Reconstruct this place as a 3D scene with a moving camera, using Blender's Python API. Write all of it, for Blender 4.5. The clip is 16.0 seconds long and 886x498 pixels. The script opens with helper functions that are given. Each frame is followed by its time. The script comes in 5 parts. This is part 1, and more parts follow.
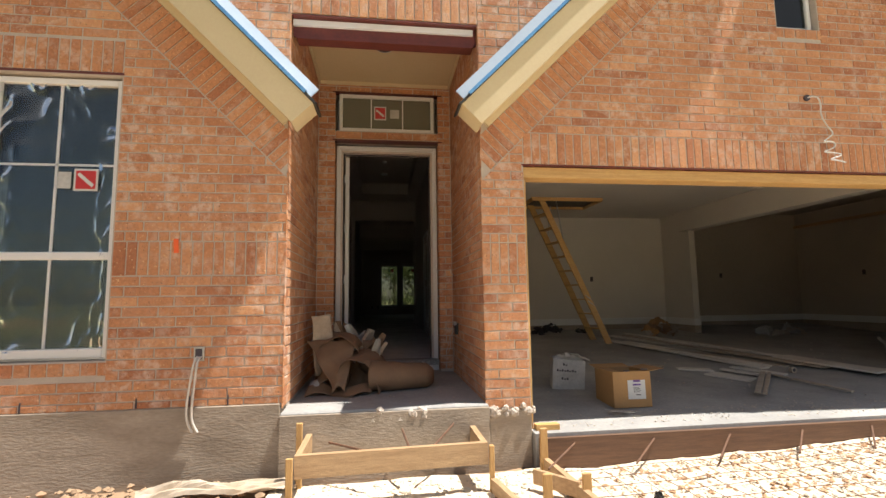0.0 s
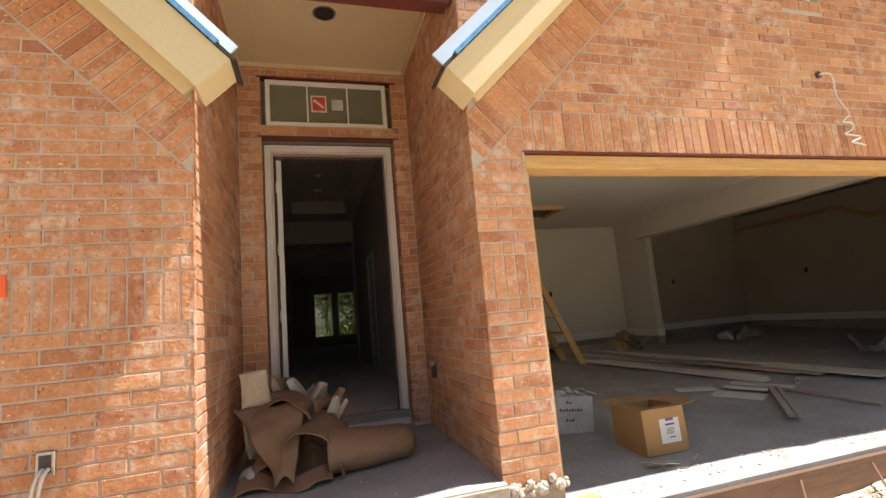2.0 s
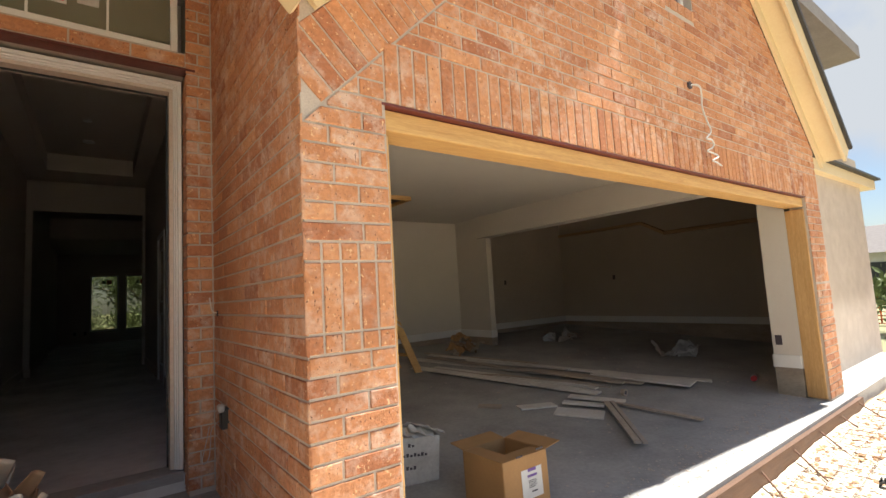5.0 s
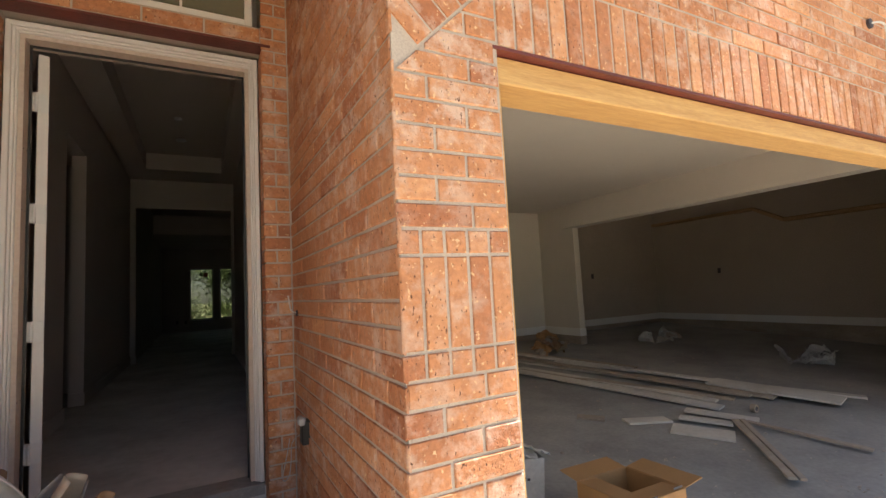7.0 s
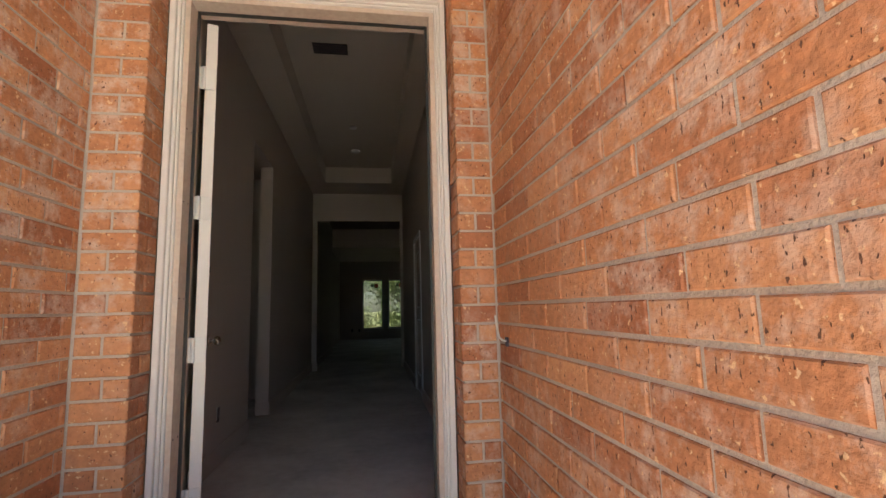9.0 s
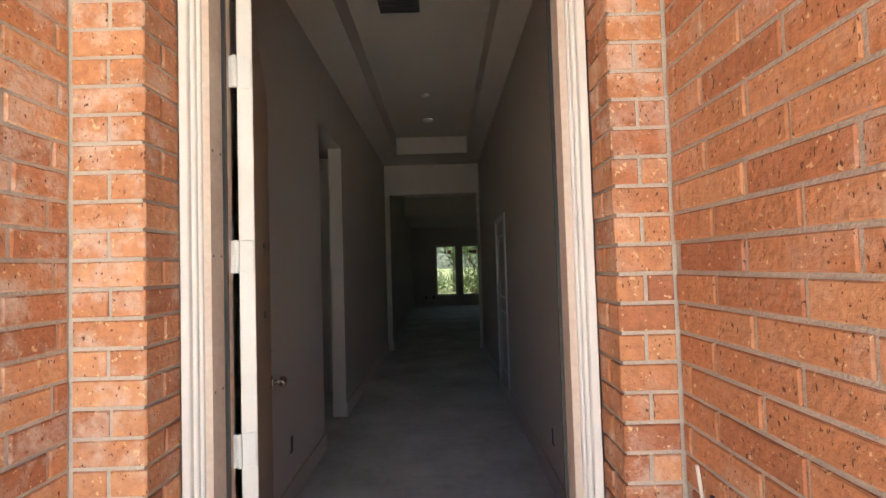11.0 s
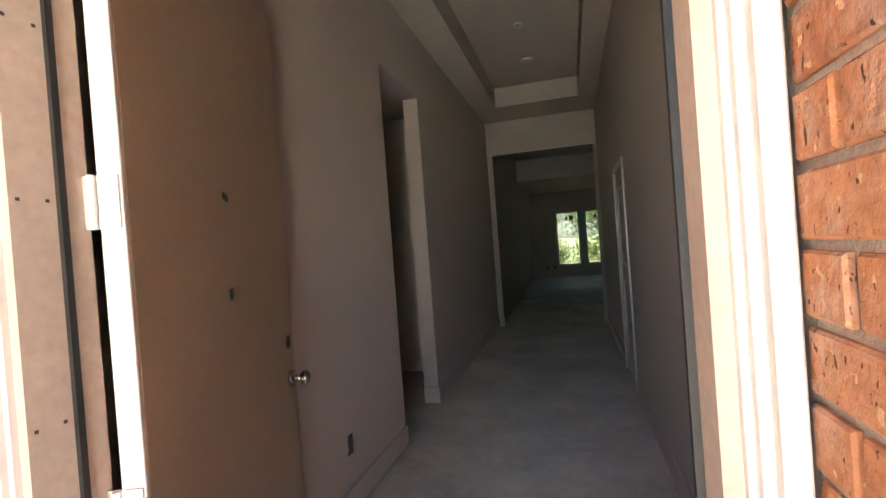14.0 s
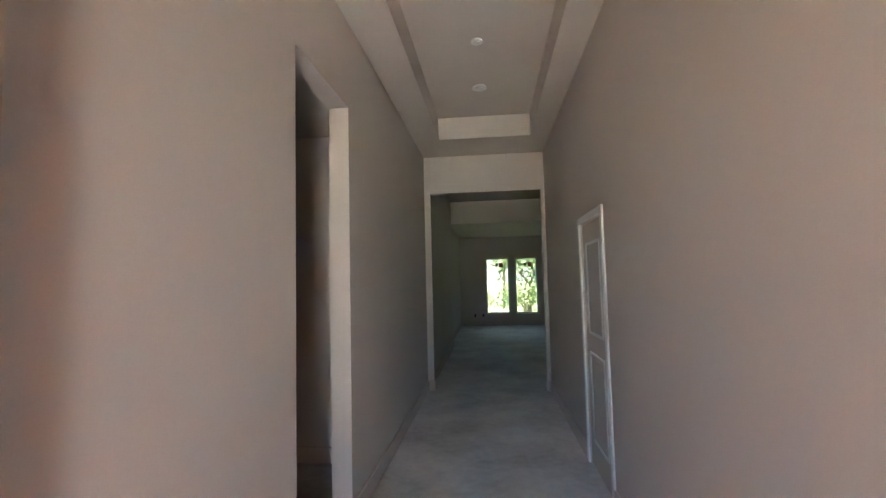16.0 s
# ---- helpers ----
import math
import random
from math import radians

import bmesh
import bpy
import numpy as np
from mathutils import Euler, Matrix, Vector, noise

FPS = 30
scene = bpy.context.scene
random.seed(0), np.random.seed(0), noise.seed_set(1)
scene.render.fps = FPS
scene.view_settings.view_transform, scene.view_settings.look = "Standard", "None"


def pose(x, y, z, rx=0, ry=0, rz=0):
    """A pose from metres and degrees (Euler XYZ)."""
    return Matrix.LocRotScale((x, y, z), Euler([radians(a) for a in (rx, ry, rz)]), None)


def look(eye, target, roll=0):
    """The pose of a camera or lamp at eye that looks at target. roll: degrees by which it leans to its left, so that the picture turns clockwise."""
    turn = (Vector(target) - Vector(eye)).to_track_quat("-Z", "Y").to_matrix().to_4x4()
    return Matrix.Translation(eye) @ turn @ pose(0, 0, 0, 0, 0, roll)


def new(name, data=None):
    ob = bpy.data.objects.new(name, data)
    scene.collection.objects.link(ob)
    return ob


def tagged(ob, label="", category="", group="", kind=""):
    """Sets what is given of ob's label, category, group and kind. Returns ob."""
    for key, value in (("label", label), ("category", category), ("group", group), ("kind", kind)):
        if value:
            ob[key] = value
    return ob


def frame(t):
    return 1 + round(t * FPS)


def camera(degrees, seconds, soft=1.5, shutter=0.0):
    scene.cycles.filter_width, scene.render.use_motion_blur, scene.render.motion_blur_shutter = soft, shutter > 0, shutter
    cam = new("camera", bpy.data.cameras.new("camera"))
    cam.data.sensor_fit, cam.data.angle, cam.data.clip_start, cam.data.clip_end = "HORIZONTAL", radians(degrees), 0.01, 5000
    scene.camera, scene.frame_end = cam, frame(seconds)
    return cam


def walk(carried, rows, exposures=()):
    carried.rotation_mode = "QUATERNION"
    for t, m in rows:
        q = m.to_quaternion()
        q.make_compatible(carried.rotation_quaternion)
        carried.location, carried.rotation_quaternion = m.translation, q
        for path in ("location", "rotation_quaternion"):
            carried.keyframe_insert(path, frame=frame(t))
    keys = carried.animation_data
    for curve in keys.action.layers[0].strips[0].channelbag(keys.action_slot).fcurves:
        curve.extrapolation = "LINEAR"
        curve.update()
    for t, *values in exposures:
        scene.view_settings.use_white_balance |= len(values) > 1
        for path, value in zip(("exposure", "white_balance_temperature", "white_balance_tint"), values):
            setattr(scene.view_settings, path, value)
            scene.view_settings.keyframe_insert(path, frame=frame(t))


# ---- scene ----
cam = camera(87.4, 16.0)
PATH = [
    (0, (0.008, 0.079, 1.189), (0.269, 2.05, 1.401), -0.8),
    (0.5, (0.009, 0.303, 1.191), (0.324, 2.269, 1.383), -0.9),
    (1, (0.035, 0.61, 1.242), (0.399, 2.565, 1.46), -1.8),
    (1.5, (-0.074, 0.867, 1.267), (0.381, 2.794, 1.547), -2.9),
    (2, (-0.16, 1.12, 1.292), (0.398, 3.019, 1.581), -5.0),
    (2.5, (-0.177, 1.333, 1.314), (0.547, 3.177, 1.591), -4.8),
    (3, (-0.236, 1.399, 1.35), (0.61, 3.19, 1.625), -3.8),
    (3.5, (-0.221, 1.465, 1.345), (0.699, 3.224, 1.593), -3.7),
    (4, (-0.032, 1.716, 1.35), (0.984, 3.423, 1.578), -3.7),
    (4.2, (0.062, 1.804, 1.423), (1.133, 3.478, 1.645), -3.7),
    (6.3, (0.316, 2.224, 1.507), (1.541, 3.796, 1.67), -3.1),
    (6.5, (0.344, 2.277, 1.513), (1.484, 3.913, 1.674), -3.2),
    (7, (0.328, 2.46, 1.523), (1.253, 4.225, 1.694), -3.0),
    (7.5, (0.323, 2.651, 1.538), (1.075, 4.498, 1.691), -2.8),
    (8, (0.368, 2.848, 1.532), (0.916, 4.762, 1.719), -2.7),
    (8.5, (0.355, 3.075, 1.528), (0.769, 5.018, 1.754), -2.1),
    (9, (0.303, 3.393, 1.559), (0.607, 5.353, 1.813), -1.5),
    (9.5, (0.302, 3.864, 1.711), (0.5, 5.836, 1.981), -1.5),
    (10, (0.252, 4.002, 1.894), (0.369, 5.985, 2.122), -2.6),
    (10.2, (0.214, 4.002, 1.976), (0.308, 5.99, 2.171), -2.1),
    (12.3, (0.246, 4.11, 1.899), (0.099, 6.105, 1.885), -1.9),
    (12.5, (0.323, 4.167, 1.895), (0.156, 6.16, 1.893), -1.2),
    (13, (0.375, 4.336, 1.887), (0.112, 6.318, 1.845), -0.9),
    (13.5, (0.413, 4.53, 1.876), (0.002, 6.488, 1.857), -2.8),
    (14, (0.429, 4.771, 1.877), (-0.106, 6.698, 1.86), -4.3),
    (14.5, (0.364, 4.965, 1.863), (-0.081, 6.915, 1.859), -4.3),
    (15, (0.251, 5.212, 1.897), (-0.043, 7.19, 1.856), -3.9),
    (15.5, (0.199, 5.552, 1.903), (-0.023, 7.539, 1.84), -3.2),
    (16, (0.123, 5.721, 2.021), (-0.079, 7.707, 2.154), -1.4),
]
EXPOSURE = [(0, 0.85, 6500, 10), (1, 0.92, 6500, 10), (3, 1.4, 6350, 10), (4, 1.4, 6300, 10), (6.5, 1.2, 6250, 10), (7, 1.55, 6100, 10), (7.5, 1.9, 6050, 10), (8.5, 2.1, 5700, 9), (9, 2.45, 5850, 9), (10, 2.9, 5650, 8), (12.5, 3.5, 5350, 6), (14, 4.05, 5600, 7), (14.5, 4.6, 5800, 7), (15, 5.05, 5650, 7), (16, 5.45, 5250, 7)]
walk(cam, [(t, look(eye, target, roll)) for t, eye, target, roll in PATH], EXPOSURE)

# ---- light ----
SUN_DIR = Vector((0.384, -0.092, 1.0)).normalized()
world = bpy.data.worlds.new("world")
scene.world = world
world.use_nodes = True
wn = world.node_tree.nodes
sky = wn.new("ShaderNodeTexSky")
sky.sky_type = "NISHITA"
sky.sun_disc = False
sky.sun_elevation = math.asin(SUN_DIR.z)
sky.sun_rotation = math.atan2(SUN_DIR.x, SUN_DIR.y)
wbg = wn["Background"]
wbg.inputs[1].default_value = 0.055
# thin broken cloud over the blue
wco = wn.new("ShaderNodeTexCoord")
wns = wn.new("ShaderNodeTexNoise")
wns.inputs["Scale"].default_value = 2.6
wns.inputs["Detail"].default_value = 6
wrp = wn.new("ShaderNodeValToRGB")
wrp.color_ramp.elements[0].position, wrp.color_ramp.elements[1].position = 0.47, 0.62
wmx = wn.new("ShaderNodeMixRGB")
wmx.inputs[2].default_value = (5.0, 5.2, 5.4, 1)
wl = world.node_tree.links.new
wl(wco.outputs["Generated"], wns.inputs["Vector"])
wl(wns.outputs["Fac"], wrp.inputs[0])
wl(wrp.outputs[0], wmx.inputs[0])
wl(sky.outputs[0], wmx.inputs[1])
wl(wmx.outputs[0], wbg.inputs[0])
sun = new("sun", bpy.data.lights.new("sun", "SUN"))
sun.data.energy, sun.data.angle, sun.data.color = 5.0, radians(0.6), (1.0, 0.95, 0.87)
sun.matrix_world = look((0, 0, 20), Vector((0, 0, 20)) - SUN_DIR)


def window_light(name, m, w, h, power, color=(0.95, 1.0, 0.95)):
    """Sky light that falls in through a window's opening."""
    li = bpy.data.lights.new(name, "AREA")
    li.shape, li.size, li.size_y, li.energy, li.color = "RECTANGLE", w, h, power, color
    ob = new(name, li)
    ob.matrix_world = m
    return ob


# ---- materials ----
def mat(name, base, other=None, rough=0.7, scale=6.0, fine=60.0, bump=0.15, metal=0.0, mix=0.5, stretch=(1, 1, 1), world_space=True, fine_amount=0.25):
    """Two-scale procedural surface: a wide blotch between base and other, fine grain, and relief."""
    m = bpy.data.materials.new(name)
    m.use_nodes = True
    n, l = m.node_tree.nodes, m.node_tree.links.new
    b = n["Principled BSDF"]
    b.inputs["Metallic"].default_value = metal
    co = n.new("ShaderNodeTexCoord")
    mp = n.new("ShaderNodeMapping")
    mp.inputs["Scale"].default_value = stretch
    if world_space:
        ge = n.new("ShaderNodeNewGeometry")
        l(ge.outputs["Position"], mp.inputs[0])
    else:
        l(co.outputs["Object"], mp.inputs[0])
    a = n.new("ShaderNodeTexNoise")
    a.inputs["Scale"].default_value, a.inputs["Detail"].default_value, a.inputs["Roughness"].default_value = scale, 5, 0.6
    f = n.new("ShaderNodeTexNoise")
    f.inputs["Scale"].default_value, f.inputs["Detail"].default_value = fine, 4
    for q in (a, f):
        l(mp.outputs[0], q.inputs["Vector"])
    ramp = n.new("ShaderNodeValToRGB")
    ramp.color_ramp.elements[0].position, ramp.color_ramp.elements[1].position = 0.5 - 0.22, 0.5 + 0.22
    l(a.outputs["Fac"], ramp.inputs[0])
    mx = n.new("ShaderNodeMixRGB")
    other = other or tuple(c * 0.82 for c in base)
    mx.inputs[1].default_value, mx.inputs[2].default_value = (*base, 1), (*other, 1)
    sc = n.new("ShaderNodeMath")
    sc.operation = "MULTIPLY"
    sc.inputs[1].default_value = mix * 2
    sc.use_clamp = True
    l(ramp.outputs[0], sc.inputs[0])
    l(sc.outputs[0], mx.inputs[0])
    ov = n.new("ShaderNodeMixRGB")
    ov.blend_type = "OVERLAY"
    ov.inputs[0].default_value = fine_amount
    l(mx.outputs[0], ov.inputs[1])
    l(f.outputs["Fac"], ov.inputs[2])
    l(ov.outputs[0], b.inputs["Base Color"])
    mr = n.new("ShaderNodeMapRange")
    mr.inputs[3].default_value, mr.inputs[4].default_value = max(rough - 0.12, 0.02), min(rough + 0.1, 1)
    l(f.outputs["Fac"], mr.inputs[0])
    l(mr.outputs[0], b.inputs["Roughness"])
    bp = n.new("ShaderNodeBump")
    bp.inputs["Strength"].default_value, bp.inputs["Distance"].default_value = bump, 0.01
    l(f.outputs["Fac"], bp.inputs["Height"])
    l(bp.outputs[0], b.inputs["Normal"])
    m["color_mix"] = mx.name
    return m


def brick_material():
    """Fired clay: each brick its own tone, pale lime smears, dark pits."""
    m = bpy.data.materials.new("brick_clay")
    m.use_nodes = True
    n, l = m.node_tree.nodes, m.node_tree.links.new
    b = n["Principled BSDF"]
    ge = n.new("ShaderNodeNewGeometry")
    at = n.new("ShaderNodeAttribute")
    at.attribute_name = "tone"
    oi = n.new("ShaderNodeObjectInfo")
    ad = n.new("ShaderNodeMath")
    l(at.outputs["Fac"], ad.inputs[0])
    l(oi.outputs["Random"], ad.inputs[1])
    fr = n.new("ShaderNodeMath")
    fr.operation = "FRACT"
    l(ad.outputs[0], fr.inputs[0])
    tone = n.new("ShaderNodeValToRGB")
    e = tone.color_ramp.elements
    e[0].color, e[1].color = (0.38, 0.143, 0.065, 1), (0.62, 0.312, 0.152, 1)
    e.new(0.45).color = (0.545, 0.252, 0.116, 1)
    e.new(0.75).color = (0.49, 0.212, 0.095, 1)
    l(fr.outputs[0], tone.inputs[0])

    def noise_of(s, d, r=0.55):
        q = n.new("ShaderNodeTexNoise")
        q.inputs["Scale"].default_value, q.inputs["Detail"].default_value, q.inputs["Roughness"].default_value = s, d, r
        l(ge.outputs["Position"], q.inputs["Vector"])
        return q

    def ramp_of(src, p0, p1, c0=0.0, c1=1.0):
        q = n.new("ShaderNodeValToRGB")
        q.color_ramp.elements[0].position, q.color_ramp.elements[1].position = p0, p1
        q.color_ramp.elements[0].color, q.color_ramp.elements[1].color = (c0, c0, c0, 1), (c1, c1, c1, 1)
        l(src, q.inputs[0])
        return q

    def mixed(fac, a, bcol, amount=None, blend="MIX"):
        q = n.new("ShaderNodeMixRGB")
        q.blend_type = blend
        if fac is None:
            q.inputs[0].default_value = amount
        else:
            l(fac, q.inputs[0])
        l(a, q.inputs[1])
        if isinstance(bcol, tuple):
            q.inputs[2].default_value = bcol
        else:
            l(bcol, q.inputs[2])
        return q.outputs[0]

    col = mixed(None, tone.outputs[0], noise_of(45, 6).outputs["Fac"], 0.45, "OVERLAY")
    # pale lime smears left by the cleaning, in patches
    lime = n.new("ShaderNodeMath")
    lime.operation = "MULTIPLY"
    l(ramp_of(noise_of(1.1, 4).outputs["Fac"], 0.36, 0.58).outputs[0], lime.inputs[0])
    l(ramp_of(noise_of(11, 7, 0.7).outputs["Fac"], 0.47, 0.62, 0, 0.72).outputs[0], lime.inputs[1])
    col = mixed(lime.outputs[0], col, (0.68, 0.53, 0.43, 1))
    chips = ramp_of(noise_of(62, 3).outputs["Fac"], 0.645, 0.68)
    col = mixed(chips.outputs[0], col, (0.74, 0.50, 0.28, 1))
    stretch = n.new("ShaderNodeMapping")
    stretch.inputs["Scale"].default_value = (1.5, 1.5, 0.75)
    l(ge.outputs["Position"], stretch.inputs[0])
    pn = n.new("ShaderNodeTexNoise")
    pn.inputs["Scale"].default_value, pn.inputs["Detail"].default_value = 88, 2
    l(stretch.outputs[0], pn.inputs["Vector"])
    pits = ramp_of(pn.outputs["Fac"], 0.30, 0.335, 1, 0)
    col = mixed(pits.outputs[0], col, (0.13, 0.055, 0.03, 1))
    l(col, b.inputs["Base Color"])
    b.inputs["Roughness"].default_value = 0.78
    hb = noise_of(70, 5)
    sub = n.new("ShaderNodeMath")
    sub.operation = "SUBTRACT"
    l(hb.outputs["Fac"], sub.inputs[0])
    l(pits.outputs[0], sub.inputs[1])
    bp = n.new("ShaderNodeBump")
    bp.inputs["Strength"].default_value, bp.inputs["Distance"].default_value = 0.7, 0.008
    l(sub.outputs[0], bp.inputs["Height"])
    l(bp.outputs[0], b.inputs["Normal"])
    return m


def wood(name, base, other, stretch=(1, 14, 14), rough=0.65):
    return mat(name, base, other, rough=rough, scale=3.5, fine=22, bump=0.2, mix=0.5, stretch=stretch, fine_amount=0.35)


BRICK = brick_material()
MORTAR = mat("mortar", (0.56, 0.49, 0.42), (0.45, 0.385, 0.325), 0.9, 5, 140, 0.5)
CONCRETE = mat("slab_concrete", (0.42, 0.41, 0.39), (0.27, 0.26, 0.25), 0.75, 1.6, 35, 0.15, mix=0.55)
HALL_FLOOR = mat("dusty_slab", (0.78, 0.76, 0.73), (0.38, 0.37, 0.355), 0.65, 1.7, 14, 0.06, mix=0.40, fine_amount=0.3)
FOUNDATION = mat("board_marked_concrete", (0.43, 0.36, 0.285), (0.23, 0.185, 0.14), 0.92, 1.6, 26, 0.5, stretch=(1, 1, 3), mix=0.5)
GRAVEL = mat("limestone_base", (0.80, 0.73, 0.58), (0.70, 0.55, 0.38), 0.95, 1.3, 28, 0.9, mix=0.5, fine_amount=0.5)
DIRT = mat("dry_soil", (0.40, 0.27, 0.17), (0.30, 0.20, 0.12), 0.95, 0.6, 18, 0.9)
DRYWALL = mat("painted_drywall", (0.56, 0.50, 0.455), (0.53, 0.47, 0.43), 0.85, 0.8, 180, 0.05, fine_amount=0.06)
DRYCEIL = mat("painted_ceiling", (0.58, 0.52, 0.46), (0.55, 0.49, 0.44), 0.9, 0.8, 120, 0.1, fine_amount=0.08)
GARAGE_WALL = mat("taped_drywall", (0.62, 0.57, 0.50), (0.57, 0.52, 0.46), 0.9, 0.9, 120, 0.05, fine_amount=0.08)
# darker and browner than the other garage drywall
BAY_BOARD = mat("third_bay_board", (0.46, 0.39, 0.32), (0.40, 0.335, 0.27), 0.9, 0.8, 60, 0.1)
TRIM = mat("white_trim", (0.74, 0.73, 0.71), (0.68, 0.67, 0.64), 0.5, 3, 60, 0.05, fine_amount=0.1)
CASING = mat("primed_casing", (0.78, 0.75, 0.72), (0.68, 0.64, 0.60), 0.5, 2.5, 40, 0.06, stretch=(2, 2, 1), mix=0.3, fine_amount=0.1)
JAMB_TAN = mat("primed_jamb", (0.64, 0.54, 0.46), (0.56, 0.46, 0.38), 0.6, 4, 50, 0.08)
DOOR_PAINT = mat("primed_door", (0.50, 0.40, 0.29), (0.45, 0.355, 0.255), 0.5, 1.5, 60, 0.05, fine_amount=0.1)
RAKE = mat("cream_fibre_board", (0.70, 0.58, 0.36), (0.64, 0.52, 0.31), 0.6, 2, 60, 0.05, fine_amount=0.1)
SOFFIT = mat("cream_soffit", (0.62, 0.49, 0.30), (0.58, 0.45, 0.27), 0.7, 2, 60, 0.05, fine_amount=0.1)
PINE = wood("yellow_pine", (0.62, 0.39, 0.15), (0.48, 0.27, 0.09))
PINE_UP = wood("yellow_pine_upright", (0.58, 0.36, 0.15), (0.46, 0.26, 0.09), (14, 14, 1))
FORM = wood("form_lumber", (0.50, 0.34, 0.19), (0.34, 0.21, 0.11))
# dark copy of the form lumber: the slab board's shade is in its colour
FORM_SHADED = wood("shaded_form_lumber", (0.17, 0.09, 0.05), (0.10, 0.05, 0.03))
FORM_Y = wood("form_lumber_long", (0.50, 0.34, 0.19), (0.34, 0.21, 0.11), (14, 1, 14))
TRIMWOOD = mat("raw_trim_boards", (0.45, 0.38, 0.31), (0.33, 0.27, 0.21), 0.7, 3, 30, 0.1)
STEEL_RED = mat("red_oxide_steel", (0.16, 0.035, 0.025), (0.10, 0.025, 0.02), 0.5, 8, 60, 0.2)
STEEL = mat("dull_steel", (0.55, 0.55, 0.55), (0.4, 0.4, 0.4), 0.35, 8, 60, 0.05, metal=1.0)
NICKEL = mat("satin_nickel", (0.62, 0.58, 0.52), (0.5, 0.46, 0.4), 0.25, 8, 60, 0.02, metal=1.0)
RUST = mat("rusty_wire", (0.18, 0.09, 0.05), (0.10, 0.05, 0.03), 0.8, 20, 90, 0.3)
VINYL = mat("white_vinyl", (0.80, 0.79, 0.77), (0.75, 0.74, 0.72), 0.4, 2, 60, 0.02, fine_amount=0.06)
KRAFT = mat("kraft_paper", (0.27, 0.165, 0.095), (0.20, 0.12, 0.07), 0.75, 4, 30, 0.12, fine_amount=0.12)
KRAFT_PALE = mat("pale_paper", (0.56, 0.48, 0.38), (0.42, 0.32, 0.22), 0.8, 4, 30, 0.15)
SCRAP = mat("grey_scrap_paper", (0.55, 0.54, 0.52), (0.40, 0.38, 0.36), 0.7, 6, 40, 0.1)
CARD = mat("cardboard", (0.42, 0.235, 0.095), (0.36, 0.20, 0.08), 0.8, 4, 80, 0.08, fine_amount=0.12)
WHITE = mat("white_card", (0.66, 0.65, 0.63), (0.58, 0.57, 0.55), 0.7, 4, 60, 0.05, fine_amount=0.1)
BLACK = mat("black_plastic", (0.02, 0.02, 0.02), (0.03, 0.03, 0.03), 0.45, 5, 60, 0.05)
SHINGLE = mat("dark_drip_edge", (0.035, 0.032, 0.03), (0.02, 0.02, 0.02), 0.6, 8, 70, 0.3)
MEMBRANE = mat("pale_roof_wrap", (0.66, 0.74, 0.82), (0.58, 0.66, 0.76), 0.35, 3, 40, 0.1, fine_amount=0.1)
BLUE = mat("blue_edge_film", (0.10, 0.30, 0.62), (0.14, 0.36, 0.66), 0.3, 4, 40, 0.05)
RED = mat("red_sticker", (0.55, 0.03, 0.03), (0.5, 0.04, 0.04), 0.5, 4, 40, 0.02)
ORANGE = mat("orange_tape", (0.85, 0.14, 0.03), (0.8, 0.12, 0.02), 0.5, 4, 40, 0.02)
INK = mat("dark_ink", (0.06, 0.05, 0.06), (0.05, 0.04, 0.05), 0.6, 4, 40, 0.02)
PURPLE = mat("violet_ink", (0.16, 0.08, 0.30), (0.14, 0.08, 0.28), 0.6, 4, 40, 0.02)
GREEN = mat("green_tape", (0.01, 0.10, 0.07), (0.01, 0.08, 0.06), 0.4, 4, 40, 0.02)
CABLE = mat("pale_cable", (0.66, 0.62, 0.55), (0.6, 0.55, 0.5), 0.5, 4, 40, 0.02)
GRASS = mat("grass", (0.20, 0.21, 0.10), (0.27, 0.25, 0.13), 0.9, 0.8, 12, 0.6)
LEAF = mat("leaf", (0.10, 0.145, 0.045), (0.15, 0.18, 0.06), 0.6, 0.9, 8, 0.2)
BARK = mat("bark", (0.16, 0.12, 0.09), (0.10, 0.07, 0.05), 0.9, 6, 30, 0.6)
ROOFING = mat("far_roofing", (0.20, 0.18, 0.17), (0.16, 0.14, 0.13), 0.9, 4, 30, 0.4)
FARWALL = mat("far_siding", (0.55, 0.52, 0.46), (0.50, 0.47, 0.42), 0.8, 1, 20, 0.1)


def glass_material(name, tint, rough, mirror=0.5):
    m = bpy.data.materials.new(name)
    m.use_nodes = True
    n, l = m.node_tree.nodes, m.node_tree.links.new
    out = n["Material Output"]
    n.remove(n["Principled BSDF"])
    tr, gl, mx, fr = n.new("ShaderNodeBsdfTransparent"), n.new("ShaderNodeBsdfGlossy"), n.new("ShaderNodeMixShader"), n.new("ShaderNodeFresnel")
    tr.inputs[0].default_value = (*tint, 1)
    gl.inputs["Roughness"].default_value = rough
    fr.inputs[0].default_value = 1.5 + mirror
    l(fr.outputs[0], mx.inputs[0])
    l(tr.outputs[0], mx.inputs[1])
    l(gl.outputs[0], mx.inputs[2])
    l(mx.outputs[0], out.inputs[0])
    return m


